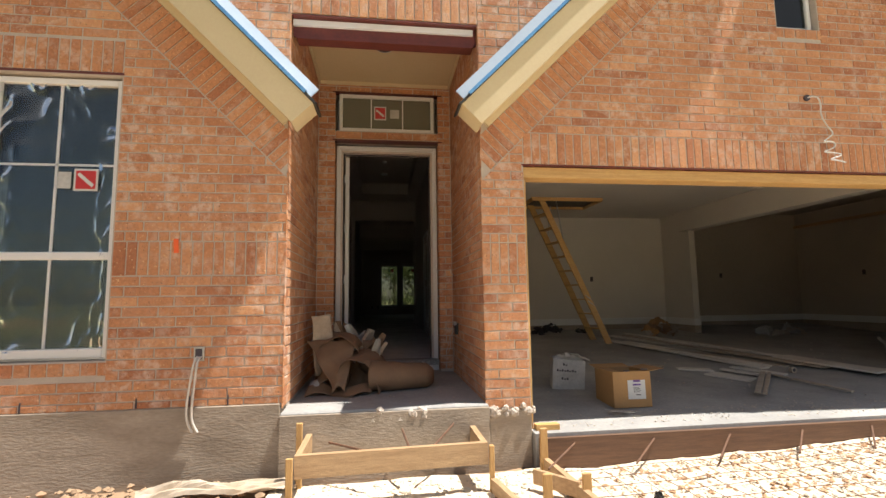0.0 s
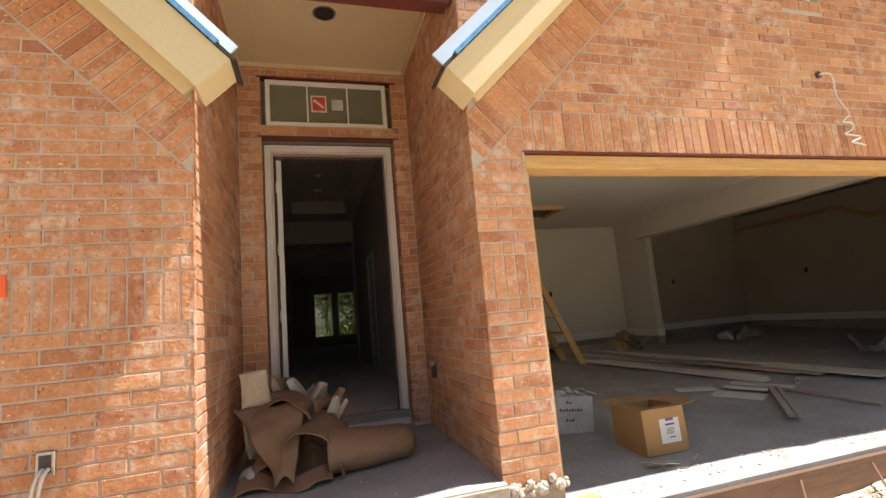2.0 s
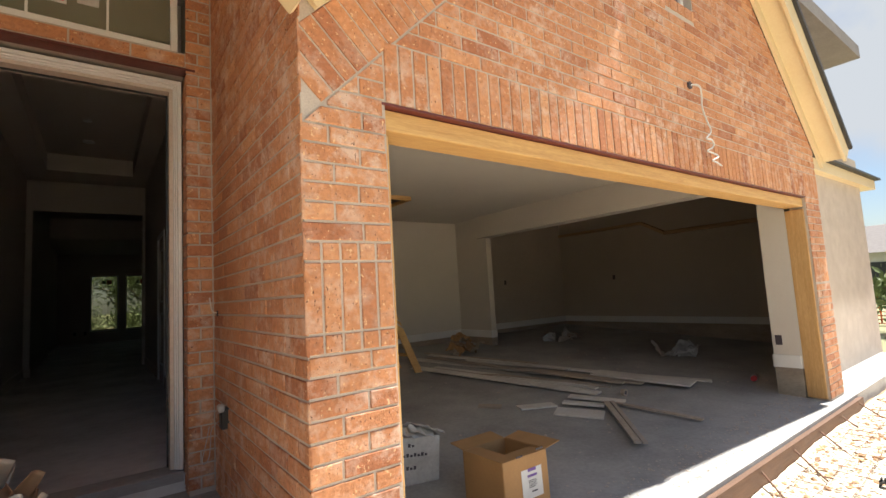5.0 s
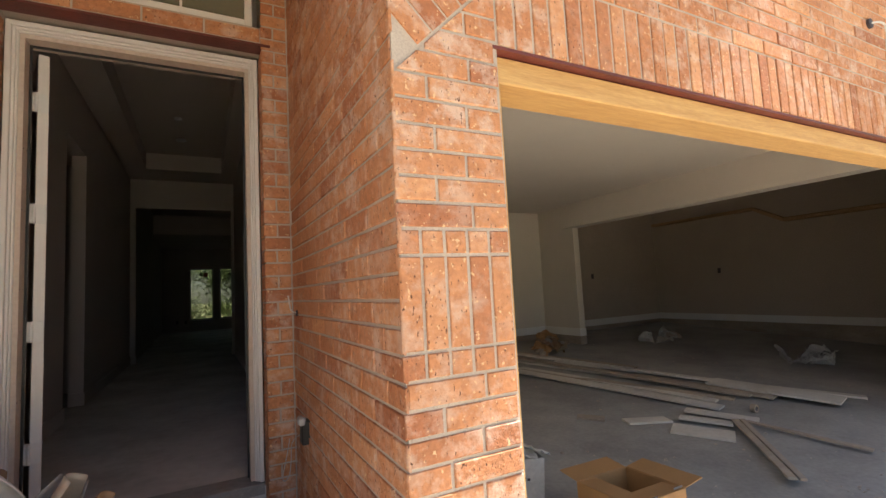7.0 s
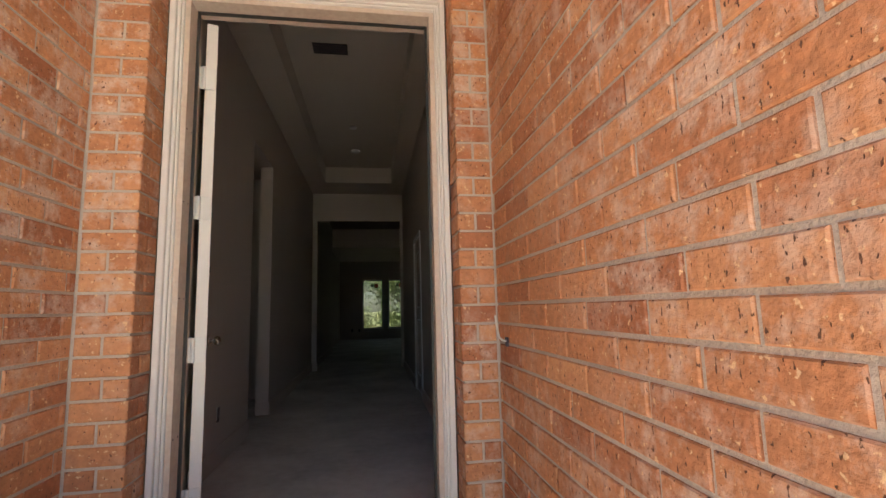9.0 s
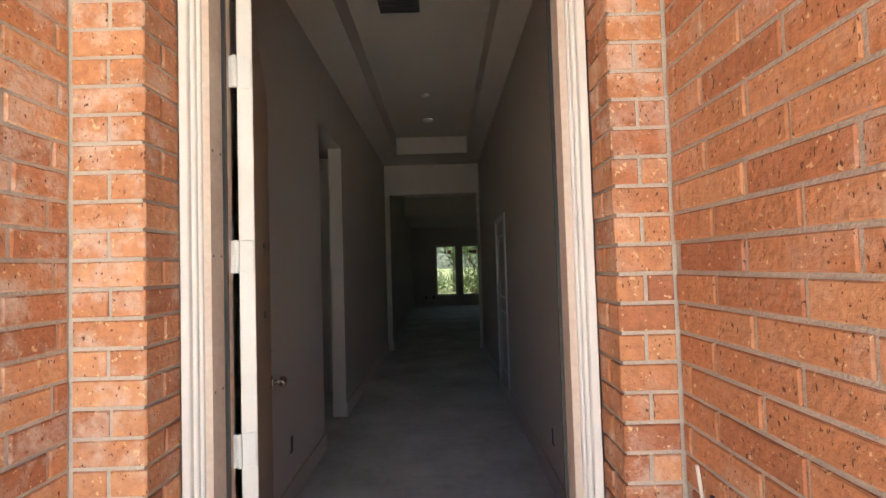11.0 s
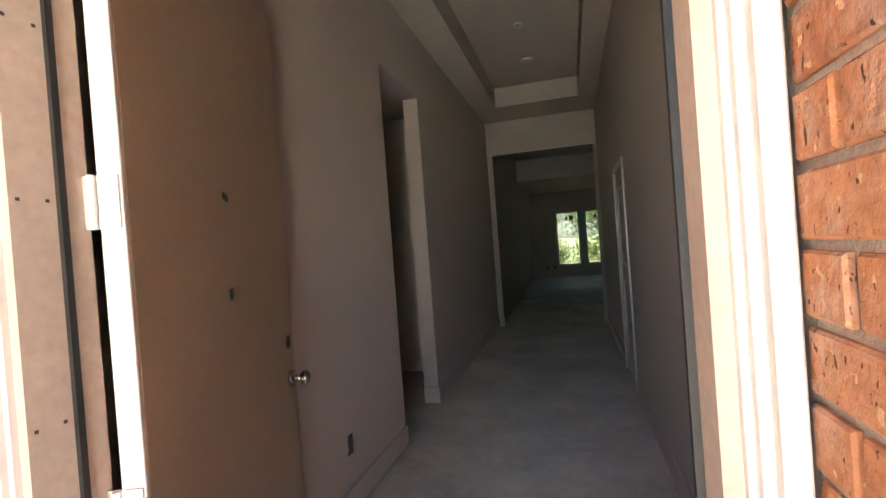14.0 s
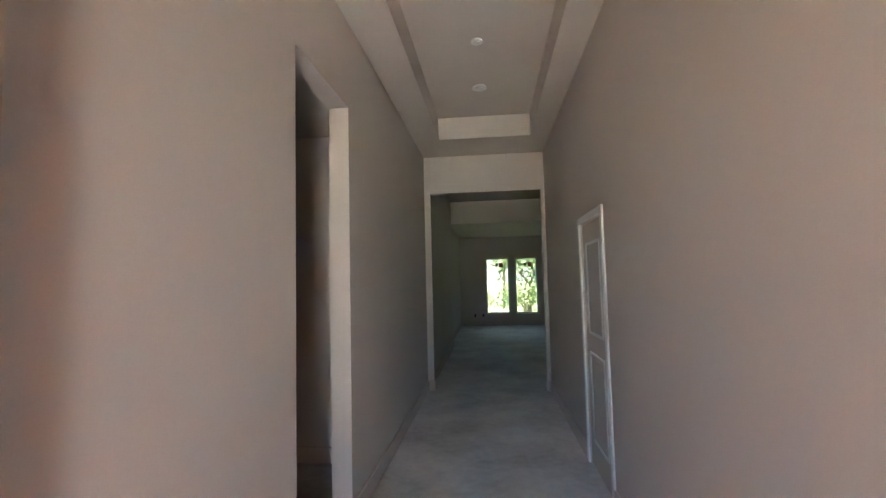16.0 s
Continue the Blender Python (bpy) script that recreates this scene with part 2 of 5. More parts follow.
def lit_interior_glass():
    m = glass_material("lit_interior_glass", (0.55, 0.58, 0.52), 0.05, 0.1)
    n, l = m.node_tree.nodes, m.node_tree.links.new
    # grey-green diffuse share paints in the lit interior behind the transom
    di, mx = n.new("ShaderNodeBsdfDiffuse"), n.new("ShaderNodeMixShader")
    di.inputs[0].default_value = (0.34, 0.33, 0.24, 1)
    mx.inputs[0].default_value = 0.45
    old = n["Material Output"].inputs[0].links[0].from_socket
    l(old, mx.inputs[1])
    l(di.outputs[0], mx.inputs[2])
    l(mx.outputs[0], n["Material Output"].inputs[0])
    return m


LIT_PANE = lit_interior_glass()
GLASS = glass_material("window_glass", (0.50, 0.50, 0.43), 0.02, 0.1)
DARKGLASS = glass_material("coated_glass", (0.30, 0.34, 0.34), 0.02, 0.12)
FILM = glass_material("clear_wrinkled_film", (0.95, 0.95, 0.95), 0.16, -0.08)


# ---- mesh helpers ----
def mesh_of(name, verts, faces, material, smooth=False):
    me = bpy.data.meshes.new(name)
    me.from_pydata([tuple(v) for v in verts], [], faces)
    me.materials.append(material)
    me.validate()
    bm = bmesh.new()
    bm.from_mesh(me)
    bmesh.ops.recalc_face_normals(bm, faces=bm.faces)
    bm.to_mesh(me)
    bm.free()
    if smooth:
        for p in me.polygons:
            p.use_smooth = True
    return me


class Shape:
    """Collects boxes and prisms that make up one mesh."""

    def __init__(self):
        self.bm = bmesh.new()

    def box(self, x0, x1, y0, y1, z0, z1, bevel=0.0, m=None):
        g = bmesh.ops.create_cube(self.bm, size=1)
        vs = g["verts"]
        s = Matrix.LocRotScale(((x0 + x1) / 2, (y0 + y1) / 2, (z0 + z1) / 2), None, (x1 - x0, y1 - y0, z1 - z0))
        bmesh.ops.transform(self.bm, matrix=(m @ s) if m else s, verts=vs)
        if bevel:
            es = list({e for v in vs for e in v.link_edges})
            bmesh.ops.bevel(self.bm, geom=es, offset=bevel, segments=1, affect="EDGES", clamp_overlap=True)
        return self

    def prism(self, outline, a, b):
        """The outline (3D points) drawn from offset a to offset b."""
        v0 = [self.bm.verts.new(Vector(p) + Vector(a)) for p in outline]
        v1 = [self.bm.verts.new(Vector(p) + Vector(b)) for p in outline]
        k = len(outline)
        fs = [self.bm.faces.new(v0), self.bm.faces.new(list(reversed(v1)))]
        fs += [self.bm.faces.new((v0[(i + 1) % k], v0[i], v1[i], v1[(i + 1) % k])) for i in range(k)]
        bmesh.ops.recalc_face_normals(self.bm, faces=fs)
        return self

    def tube(self, p, q, r, k=10, r2=None):
        p, q = Vector(p), Vector(q)
        d = q - p
        g = bmesh.ops.create_cone(self.bm, cap_ends=True, segments=k, radius1=r, radius2=r if r2 is None else r2, depth=d.length)
        bmesh.ops.transform(self.bm, matrix=Matrix.Translation((p + q) / 2) @ d.to_track_quat("Z", "Y").to_matrix().to_4x4(), verts=g["verts"])
        return self

    def done(self, name, material, parent=None, smooth=False):
        me = bpy.data.meshes.new(name)
        bmesh.ops.recalc_face_normals(self.bm, faces=self.bm.faces)
        self.bm.to_mesh(me)
        self.bm.free()
        me.materials.append(material)
        if smooth:
            for p in me.polygons:
                p.use_smooth = True
        ob = new(name, me)
        if parent:
            ob.parent = parent
        return ob


def slab(name, x0, x1, y0, y1, z0, z1, material, parent=None, bevel=0.0, kind="", label=""):
    ob = Shape().box(x0, x1, y0, y1, z0, z1, bevel).done(name, material, parent)
    return tagged(ob, label=label, kind=kind)


def empty(name, loc=(0, 0, 0), label="", category="", group="", kind="", m=None):
    ob = new(name)
    ob.empty_display_size = 0.1
    ob.matrix_world = m if m else Matrix.Translation(loc)
    return tagged(ob, label, category, group, kind)


def cable(name, pts, r, material, parent=None):
    cu = bpy.data.curves.new(name, "CURVE")
    cu.dimensions, cu.bevel_depth, cu.bevel_resolution = "3D", r, 2
    sp = cu.splines.new("NURBS")
    sp.points.add(len(pts) - 1)
    for p, q in zip(sp.points, pts):
        p.co = (*q, 1)
    sp.use_endpoint_u, sp.order_u = True, 3
    cu.materials.append(material)
    ob = new(name, cu)
    if parent:
        ob.parent = parent
    return ob


# ---- plan ----
FRONT = 3.55          # brick face of the front
BACK = 5.12           # brick face at the back of the porch
CASE = 5.27           # face of the entrance casing
FL = 0.508            # finished slab of the house
PORCH = 0.41
XL, XR = -0.68, 0.772  # sides of the porch
GX0, GX1 = 1.12, 6.0   # garage opening
GTOP = 2.245
GAR0, GSLOPE = 0.20, 0.052
HL, HR = -0.775, 0.885  # hall walls
CEIL = 3.75
SL = 1.0             # slope of the gables
COURSE, LENGTH, JOINT = 0.0709, 0.236, 0.010


def garage_z(y):
    return GAR0 + (y - FRONT) * GSLOPE


def rake_right(x):
    return 2.53 + (x - 0.84) * SL


def rake_left(x):
    return 2.49 + (-0.72 - x) * SL


def rake_far(x):
    return 2.78 + (6.42 - x) * SL


APEX_X = (2.78 + 6.42 * SL - 2.53 + 0.84 * SL) / (2 * SL)

# ---- ground ----
def ground_z(x, y):
    h = -0.06 + 0.035 * noise.noise(Vector((x * 0.9, y * 0.9, 0))) + 0.02 * noise.noise(Vector((x * 3.1, y * 3.1, 4)))
    if x > 1.1 and y < FRONT:
        h += 0.08 * min(max((x - 1.1) / 3, 0), 1.6)
    return h


def ground_sheet(name, x0, x1, y0, y1, step, material, lift=0.0, kind="structure", label=""):
    nx, ny = int((x1 - x0) / step) + 1, int((y1 - y0) / step) + 1
    vs = [(x0 + i * step, y0 + j * step, ground_z(x0 + i * step, y0 + j * step) + lift + 0.012 * noise.noise(Vector((i * 0.73, j * 0.73, 9)))) for j in range(ny) for i in range(nx)]
    fs = [(j * nx + i, j * nx + i + 1, (j + 1) * nx + i + 1, (j + 1) * nx + i) for j in range(ny - 1) for i in range(nx - 1)]
    return tagged(new(name, mesh_of(name, vs, fs, material, True)), label=label, kind=kind)


far = mesh_of("ground", [(-400, -400, -0.35), (400, -400, -0.35), (400, 400, -0.35), (-400, 400, -0.35)], [(0, 1, 2, 3)], GRASS)
tagged(new("ground", far), label="rough grass and soil round the building site", kind="structure")
ground_sheet("ground_soil", -7.0, 13.0, -6.0, FRONT + 0.3, 0.1, DIRT, -0.012, label="dry reddish soil in front of the house")
ground_sheet("ground_gravel", -0.72, 9.0, -3.0, FRONT - 0.10, 0.06, GRAVEL, 0.02, label="pale crushed limestone base under the coming driveway")

# ---- house shell ----
slab("slab_house", -5.2, 0.95, 5.26, 22.0, -0.3, FL, HALL_FLOOR, kind="structure", label="bare dusty concrete slab of the house")
slab("slab_house_rear", 0.95, 6.0, 10.3, 22.0, -0.3, FL, HALL_FLOOR, kind="structure", label="bare concrete slab of the rear room")
slab("porch_slab", XL - 0.02, XR + 0.02, FRONT - 0.02, 5.26, -0.2, PORCH, CONCRETE, bevel=0.012, kind="structure", label="bare concrete porch slab with a lit front edge")
sh = Shape()
sh.box(-6.0, XL - 0.02, FRONT - 0.005, FRONT + 0.2, -0.4, 0.472, 0.006)
sh.box(XL - 0.02, XR + 0.02, FRONT - 0.035, FRONT + 0.02, -0.4, 0.392, 0.004)
sh.box(XR + 0.02, GX0 - 0.004, FRONT - 0.015, FRONT + 0.2, -0.4, 0.36, 0.006)
sh.box(GX1 + 0.004, 6.42, FRONT - 0.01, FRONT + 0.2, -0.4, 0.2, 0.006)
tagged(sh.done("foundation", FOUNDATION), label="rough board-marked grey concrete foundation", kind="structure")
# crumbs of mortar on the foundation by the pier and under the porch edge
sh = Shape()
for i in range(46):
    x = random.choice((random.uniform(0.78, 1.14), random.uniform(-0.1, 0.35), random.uniform(0.8, 1.1)))
    s = random.uniform(0.012, 0.035)
    z = 0.36 + random.uniform(-0.03, 0.03) if x > 0.7 else random.uniform(0.33, 0.40)
    g = bmesh.ops.create_icosphere(sh.bm, subdivisions=1, radius=s)
    bmesh.ops.transform(sh.bm, matrix=pose(x, FRONT - 0.015, z, random.random() * 90, 0, random.random() * 90), verts=g["verts"])
tagged(sh.done("mortar_droppings", MORTAR), label="grey mortar droppings stuck on the foundation edge", kind="stuff")

Y0, Y1 = FRONT + 0.008, FRONT + 0.15


def xz(*pts):
    return [(x, 0, z) for x, z in pts]


def rect(x0, x1, z0, z1):
    return xz((x0, z0), (x1, z0), (x1, z1), (x0, z1))


WX0, WX1, WZ0, WZ1 = -2.715, -1.855, 0.80, 2.82   # front window
UX0, UX1, UZ0, UZ1 = 3.50, 3.92, 3.55, 4.50     # small upper window
sh = Shape()
for o in (rect(-6, WX0, 0.465, 5), rect(WX0, WX1, 0.465, WZ0), rect(WX0, WX1, WZ1, 5), rect(WX1, XL - 0.008, 0.465, 5)):
    sh.prism(o, (0, Y0, 0), (0, Y1, 0))
wall_left = tagged(sh.done("wall_front_left", MORTAR), label="red-orange brick front wall with a soldier band", kind="structure")
sh = Shape()
sh.prism(rect(XL - 0.008, XR + 0.008, 3.395, 5), (0, Y0, 0), (0, Y1, 0))
wall_mid = tagged(sh.done("wall_front_middle", MORTAR), label="red-orange brick wall over the porch opening", kind="structure")
sh = Shape()
TOPX = 6.42 - (5.0 - 2.78) / SL
for o in (rect(XR + 0.008, GX0, 0.20, GTOP), rect(GX1, 6.42, 0.2, GTOP), rect(XR + 0.008, UX0, GTOP, 5), rect(UX0, UX1, GTOP, UZ0), rect(UX0, UX1, UZ1, 5),
          xz((UX1, GTOP), (6.42, GTOP), (6.42, 2.78), (TOPX, 5.0), (UX1, 5.0))):
    sh.prism(o, (0, Y0, 0), (0, Y1, 0))
wall_right = tagged(sh.done("wall_front_right", MORTAR), label="red-orange brick gable wall over the garage opening", kind="structure")
wall_pl = slab("wall_porch_left", XL - 0.15, XL - 0.008, Y1, BACK + 0.15, 0.38, 3.80, MORTAR, kind="structure", label="red-orange brick side wall of the porch")
wall_pr = slab("wall_porch_right", XR + 0.008, XR + 0.15, Y1, BACK + 0.15, 0.38, 3.80, MORTAR, kind="structure", label="red-orange brick side wall of the porch")
DX0, DX1, DTOP = -0.500, 0.632, 2.93   # brick opening round the entrance
TZ0, TZ1 = 3.045, 3.475
sh = Shape()
yb0, yb1 = BACK + 0.008, CASE + 0.10
for o in (rect(XL - 0.008, DX0 - 0.008, PORCH - 0.02, 3.8), rect(DX1 + 0.008, XR + 0.008, PORCH - 0.02, 3.8), rect(DX0 - 0.008, DX1 + 0.008, DTOP + 0.02, TZ0), rect(DX0 - 0.008, DX1 + 0.008, TZ1 + 0.02, 3.8)):
    sh.prism(o, (0, yb0, 0), (0, yb1, 0))
wall_pb = tagged(sh.done("wall_porch_back", MORTAR), label="red-orange brick wall round the entrance door", kind="structure")

# rear of the facade: framing walls that close the house
slab("wall_front_inner_left", -5.2, HL - 0.12, 5.24, 5.42, FL, 4.3, DRYWALL, kind="structure")
sh = Shape()
sh.box(HL - 0.12, -0.455, CASE + 0.105, 5.42, FL, 4.3).box(0.587, HR + 0.12, CASE + 0.105, 5.42, FL, 4.3).box(-0.455, 0.587, CASE + 0.105, 5.42, 2.88, 4.3)
tagged(sh.done("wall_entrance_inner", DRYWALL), label="painted drywall round the entrance", kind="structure")
EX0, EX1, ETOP, EY = -0.69, 0.84, 3.23, 12.13
OY0, OY1, OTOP = 7.79, 8.62, 3.165
sh = Shape()
sh.box(HL - 0.13, HL, 5.42, OY0, FL, 4.3).box(HL - 0.13, HL, OY1, EY, FL, 4.3).box(HL - 0.13, HL, OY0, OY1, OTOP, 4.3)
tagged(sh.done("wall_hall_left", DRYWALL), label="warm beige painted drywall of the hall with a cased-free opening", kind="structure")
IY0, IY1, ITOP = 8.96, 9.70, 2.45
sh = Shape()
sh.box(HR, HR + 0.13, 5.42, IY0, FL, 4.3).box(HR, HR + 0.13, IY1, EY, FL, 4.3).box(HR, HR + 0.13, IY0, IY1, ITOP, 4.3)
tagged(sh.done("wall_hall_right", DRYWALL), label="warm beige painted drywall of the hall", kind="structure")
sh = Shape()
sh.box(-5.2, EX0, EY, EY + 0.14, FL, 4.3).box(EX1, 6.0, EY, EY + 0.14, FL, 4.3).box(EX0, EX1, EY, EY + 0.14, ETOP, 4.3)
tagged(sh.done("wall_hall_end", DRYWALL), label="beige drywall with a wide square opening to the rear rooms", kind="structure")
# ceiling of the hall with its raised tray
TX0, TX1, TY0, TY1, TTOP = -0.468, 0.652, 6.1, 11.33, 4.02
sh = Shape()
sh.box(HL - 0.1, TX0, 5.42, EY, CEIL, 4.3).box(TX1, HR + 0.1, 5.42, EY, CEIL, 4.3).box(TX0, TX1, 5.42, TY0, CEIL, 4.3).box(TX0, TX1, TY1, EY, CEIL, 4.3).box(TX0, TX1, TY0, TY1, TTOP, 4.32)
tagged(sh.done("ceiling_hall", DRYCEIL), label="painted hall ceiling with a raised tray", kind="structure")
# rear rooms
sh = Shape()
sh.box(-0.89, -0.757, EY + 0.14, 16.29, FL, 4.3).box(-1.0, -0.87, 16.29, 20.94, FL, 4.3)
tagged(sh.done("wall_rear_left", DRYWALL), label="beige drywall side wall of the rear rooms", kind="structure")
slab("wall_rear_right", 5.9, 6.04, EY + 0.14, 20.94, FL, 4.3, DRYWALL, kind="structure")
sh = Shape()
sh.box(-0.89, 6.0, 16.29, 16.44, 3.29, 4.3)
tagged(sh.done("wall_rear_header", DRYWALL), label="drywall header between the rear rooms", kind="structure")
slab("ceiling_rear_near", -0.89, 6.0, EY + 0.14, 16.29, 3.80, 4.3, DRYCEIL, kind="structure")
slab("ceiling_rear_far", -1.0, 6.0, 16.44, 21.1, 3.376, 4.3, DRYCEIL, kind="structure")
BY = 20.94
BW = [(-0.045, 0.715), (0.90, 1.62)]
BZ0, BZ1 = 0.885, 2.69
sh = Shape()
sh.box(-1.05, 6.0, BY, BY + 0.16, FL, BZ0).box(-1.05, 6.0, BY, BY + 0.16, BZ1, 4.3)
edge = -1.05
for a, b in BW:
    sh.box(edge, a, BY, BY + 0.16, BZ0, BZ1)
    edge = b
sh.box(edge, 6.0, BY, BY + 0.16, BZ0, BZ1)
tagged(sh.done("wall_rear", DRYWALL), label="beige drywall rear wall with tall windows", kind="structure")
# room beside the hall
slab("wall_side_room_back", -5.2, HL - 0.13, 9.6, 9.74, FL, 4.3, DRYWALL, kind="structure")
sh = Shape()
sh.box(-5.2, -5.06, FRONT, 21.8, -0.3, 4.6).box(-5.06, -2.74, FRONT + 0.16, FRONT + 0.28, FL, 4.3).box(-1.83, XL - 0.15, FRONT + 0.16, FRONT + 0.28, FL, 4.3)
tagged(sh.done("wall_west", DRYWALL), kind="structure")
slab("ceiling_side_room", -5.06, HL - 0.13, FRONT + 0.15, 9.6, 3.3, 4.3, DRYCEIL, kind="structure")
slab("floor_side_room", -5.06, XL - 0.15, FRONT + 0.2, 5.26, -0.3, FL, HALL_FLOOR, kind="structure")
slab("roof_deck", -5.4, 9.9, FRONT + 0.10, 22.0, 4.8, 5.0, ROOFING, kind="structure")

# ---- garage ----
GB, GL, GR, GC = 9.40, 1.15, 9.6, 2.86
sh = Shape()
sh.prism([(0, FRONT - 0.08, -0.3), (0, 9.9, -0.3), (0, 9.9, garage_z(9.9)), (0, FRONT - 0.08, garage_z(FRONT - 0.08))], (GX0, 0, 0), (GR, 0, 0))
tagged(sh.done("floor_garage", CONCRETE), label="dusty bare concrete garage floor", kind="structure")
sh = Shape()
sh.box(GL - 0.1, GL, Y1, GB, 0.60, 3.1).box(GL - 0.1, 6.05, GB, GB + 0.12, 0.60, 3.1).box(6.05, 6.17, 8.50, 9.66, 0.60, 3.1)
sh.box(GX1 - 0.03, 6.30, FRONT + 0.19, FRONT + 0.30, 0.5, 3.1).box(GX1 - 0.03, 6.36, FRONT + 0.19, FRONT + 0.44, 0.50, 3.1)
tagged(sh.done("wall_garage", GARAGE_WALL), label="unpainted pale drywall of the garage", kind="structure")
sh = Shape()
sh.box(GL - 0.1, GL + 0.01, Y1, GB, 0.1, 0.60).box(GL - 0.1, 6.05, GB - 0.01, GB + 0.12, 0.1, 0.60).box(6.04, 6.18, 8.49, GB + 0.12, 0.1, 0.60).box(6.18, GR, 9.65, 9.8, 0.1, 0.60)
sh.box(GR - 0.01, GR + 0.12, FRONT + 0.4, 9.8, 0.1, 0.60).box(GX1 - 0.04, 6.36, FRONT + 0.2, FRONT + 0.44, 0.1, 0.50)
tagged(sh.done("garage_curb", FOUNDATION), label="grey concrete curb under the garage walls", kind="structure")
sh = Shape()
for b in ((GL, GL + 0.014, Y1, GB, 0.60), (GL, 6.03, GB - 0.014, GB, 0.60), (6.036, 6.05, 8.486, GB, 0.60), (6.036, 6.184, 8.486, 8.50, 0.60), (6.184, GR, 9.646, 9.66, 0.60), (GR - 0.014, GR, FRONT + 0.4, 9.66, 0.60), (GX1 - 0.044, GX1 - 0.03, FRONT + 0.2, FRONT + 0.452, 0.50), (GX1 - 0.044, 6.36, FRONT + 0.44, FRONT + 0.454, 0.50)):
    sh.box(*b, b[4] + 0.13, 0.003)
tagged(sh.done("baseboard_garage", TRIM), label="white baseboard on the garage walls", kind="structure")
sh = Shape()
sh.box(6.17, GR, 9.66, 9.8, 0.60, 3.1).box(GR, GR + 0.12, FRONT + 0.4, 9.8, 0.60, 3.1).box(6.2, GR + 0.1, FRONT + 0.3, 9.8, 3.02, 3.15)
tagged(sh.done("wall_third_bay_inner", BAY_BOARD), label="grey-brown board lining of the third bay", kind="structure")
sh = Shape()
sh.box(GL - 0.1, 6.2, Y1, 9.5, GC, GC + 0.15)
tagged(sh.done("ceiling_garage", GARAGE_WALL), label="pale drywall ceiling of the garage", kind="structure")
sh = Shape()
sh.prism([(5.98, FRONT + 0.3, 0), (6.22, FRONT + 0.3, 0), (6.19, 8.70, 0), (5.95, 8.70, 0)], (0, 0, 2.46), (0, 0, 3.1))
tagged(sh.done("garage_beam", GARAGE_WALL), label="drywall-clad beam across the garage ceiling", kind="structure")
sh = Shape()
sh.box(GX0 - 0.05, GX1 + 0.06, FRONT + 0.035, FRONT + 0.19, 2.142, 2.228, 0.004)
tagged(sh.done("garage_header", PINE), label="knotty yellow pine header board of the garage opening", kind="structure")
sh = Shape()
sh.box(GX0 - 0.02, GX1 + 0.02, FRONT + 0.003, FRONT + 0.10, 2.232, 2.242).box(GX0 - 0.02, GX1 + 0.02, FRONT + 0.09, FRONT + 0.10, 2.22, 2.30)
tagged(sh.done("lintel_garage", STEEL_RED), label="rust-red steel lintel over the garage opening", kind="structure")
sh = Shape()
sh.box(GX0, GX0 + 0.022, FRONT + 0.03, FRONT + 0.19, 0.2, 2.118, 0.002)
tagged(sh.done("garage_jamb_near", PINE_UP), label="yellow pine jamb board of the garage opening", kind="structure")
sh = Shape()
sh.box(GX1 - 0.03, GX1 + 0.05, FRONT + 0.03, FRONT + 0.19, 0.22, 2.118, 0.003)
tagged(sh.done("garage_jamb_far", PINE_UP), label="knotty yellow pine jamb post of the garage opening", kind="structure")
# third bay's front, set back, with its own small eave
sh = Shape()
# second box is an added solid front that keeps daylight out of the bay
sh.box(6.36, 6.55, FRONT + 0.15, FRONT + 0.44, 0.1, 2.9).box(6.55, 9.72, FRONT + 0.3, FRONT + 0.42, 0.1, 3.0)
tagged(sh.done("wall_third_bay", MORTAR), label="pier beside the third garage bay and added front wall that keeps light out", kind="structure")
sh = Shape()
sh.prism([(0, 3.75, 2.72), (0, 4.6, 2.72), (0, 4.6, 3.2), (0, 3.75, 2.86)], (6.45, 0, 0), (10.2, 0, 0))
tagged(sh.done("eave_third_bay", RAKE), label="cream fibre-cement eave box of the third bay", kind="structure")
slab("roof_third_bay", 6.45, 10.25, 3.68, 4.7, 2.862, 2.89, SHINGLE, kind="structure")

# ---- porch ceiling and beam ----
slab("ceiling_porch", XL, XR, FRONT + 0.16, BACK, 3.605, 3.80, SOFFIT, kind="structure", label="cream painted porch ceiling")
sh = Shape()
sh.box(XL, XL + 0.02, FRONT + 0.16, BACK, 3.57, 3.605).box(XR - 0.02, XR, FRONT + 0.16, BACK, 3.57, 3.605).box(XL, XR, BACK - 0.02, BACK, 3.57, 3.605)
tagged(sh.done("trim_porch_ceiling", RAKE), label="thin cream trim round the porch ceiling", kind="structure")
sh = Shape()
sh.box(XL + 0.004, XR - 0.004, FRONT - 0.002, FRONT + 0.14, 3.37, 3.381).box(XL + 0.004, XR - 0.004, FRONT + 0.06, FRONT + 0.075, 3.235, 3.37).box(XL + 0.03, XR - 0.03, FRONT + 0.05, FRONT + 0.16, 3.215, 3.235)
tagged(sh.done("porch_lintel", STEEL_RED), label="rust-red steel beam over the porch opening", kind="structure")
slab("porch_lintel_board", XL + 0.006, XR - 0.03, FRONT + 0.035, FRONT + 0.058, 3.315, 3.362, CASING, kind="structure", label="paint-smeared board on the porch beam")
ob = empty("recessed_light", (0.03, 4.36, 3.605), "black recessed can light in the porch ceiling", "ceiling light")
Shape().tube((0, 0, -0.006), (0, 0, 0.0), 0.085, 24).done("rim", STEEL, ob)
Shape().tube((0, 0, -0.009), (0, 0, -0.006), 0.07, 24).done("can", BLACK, ob)


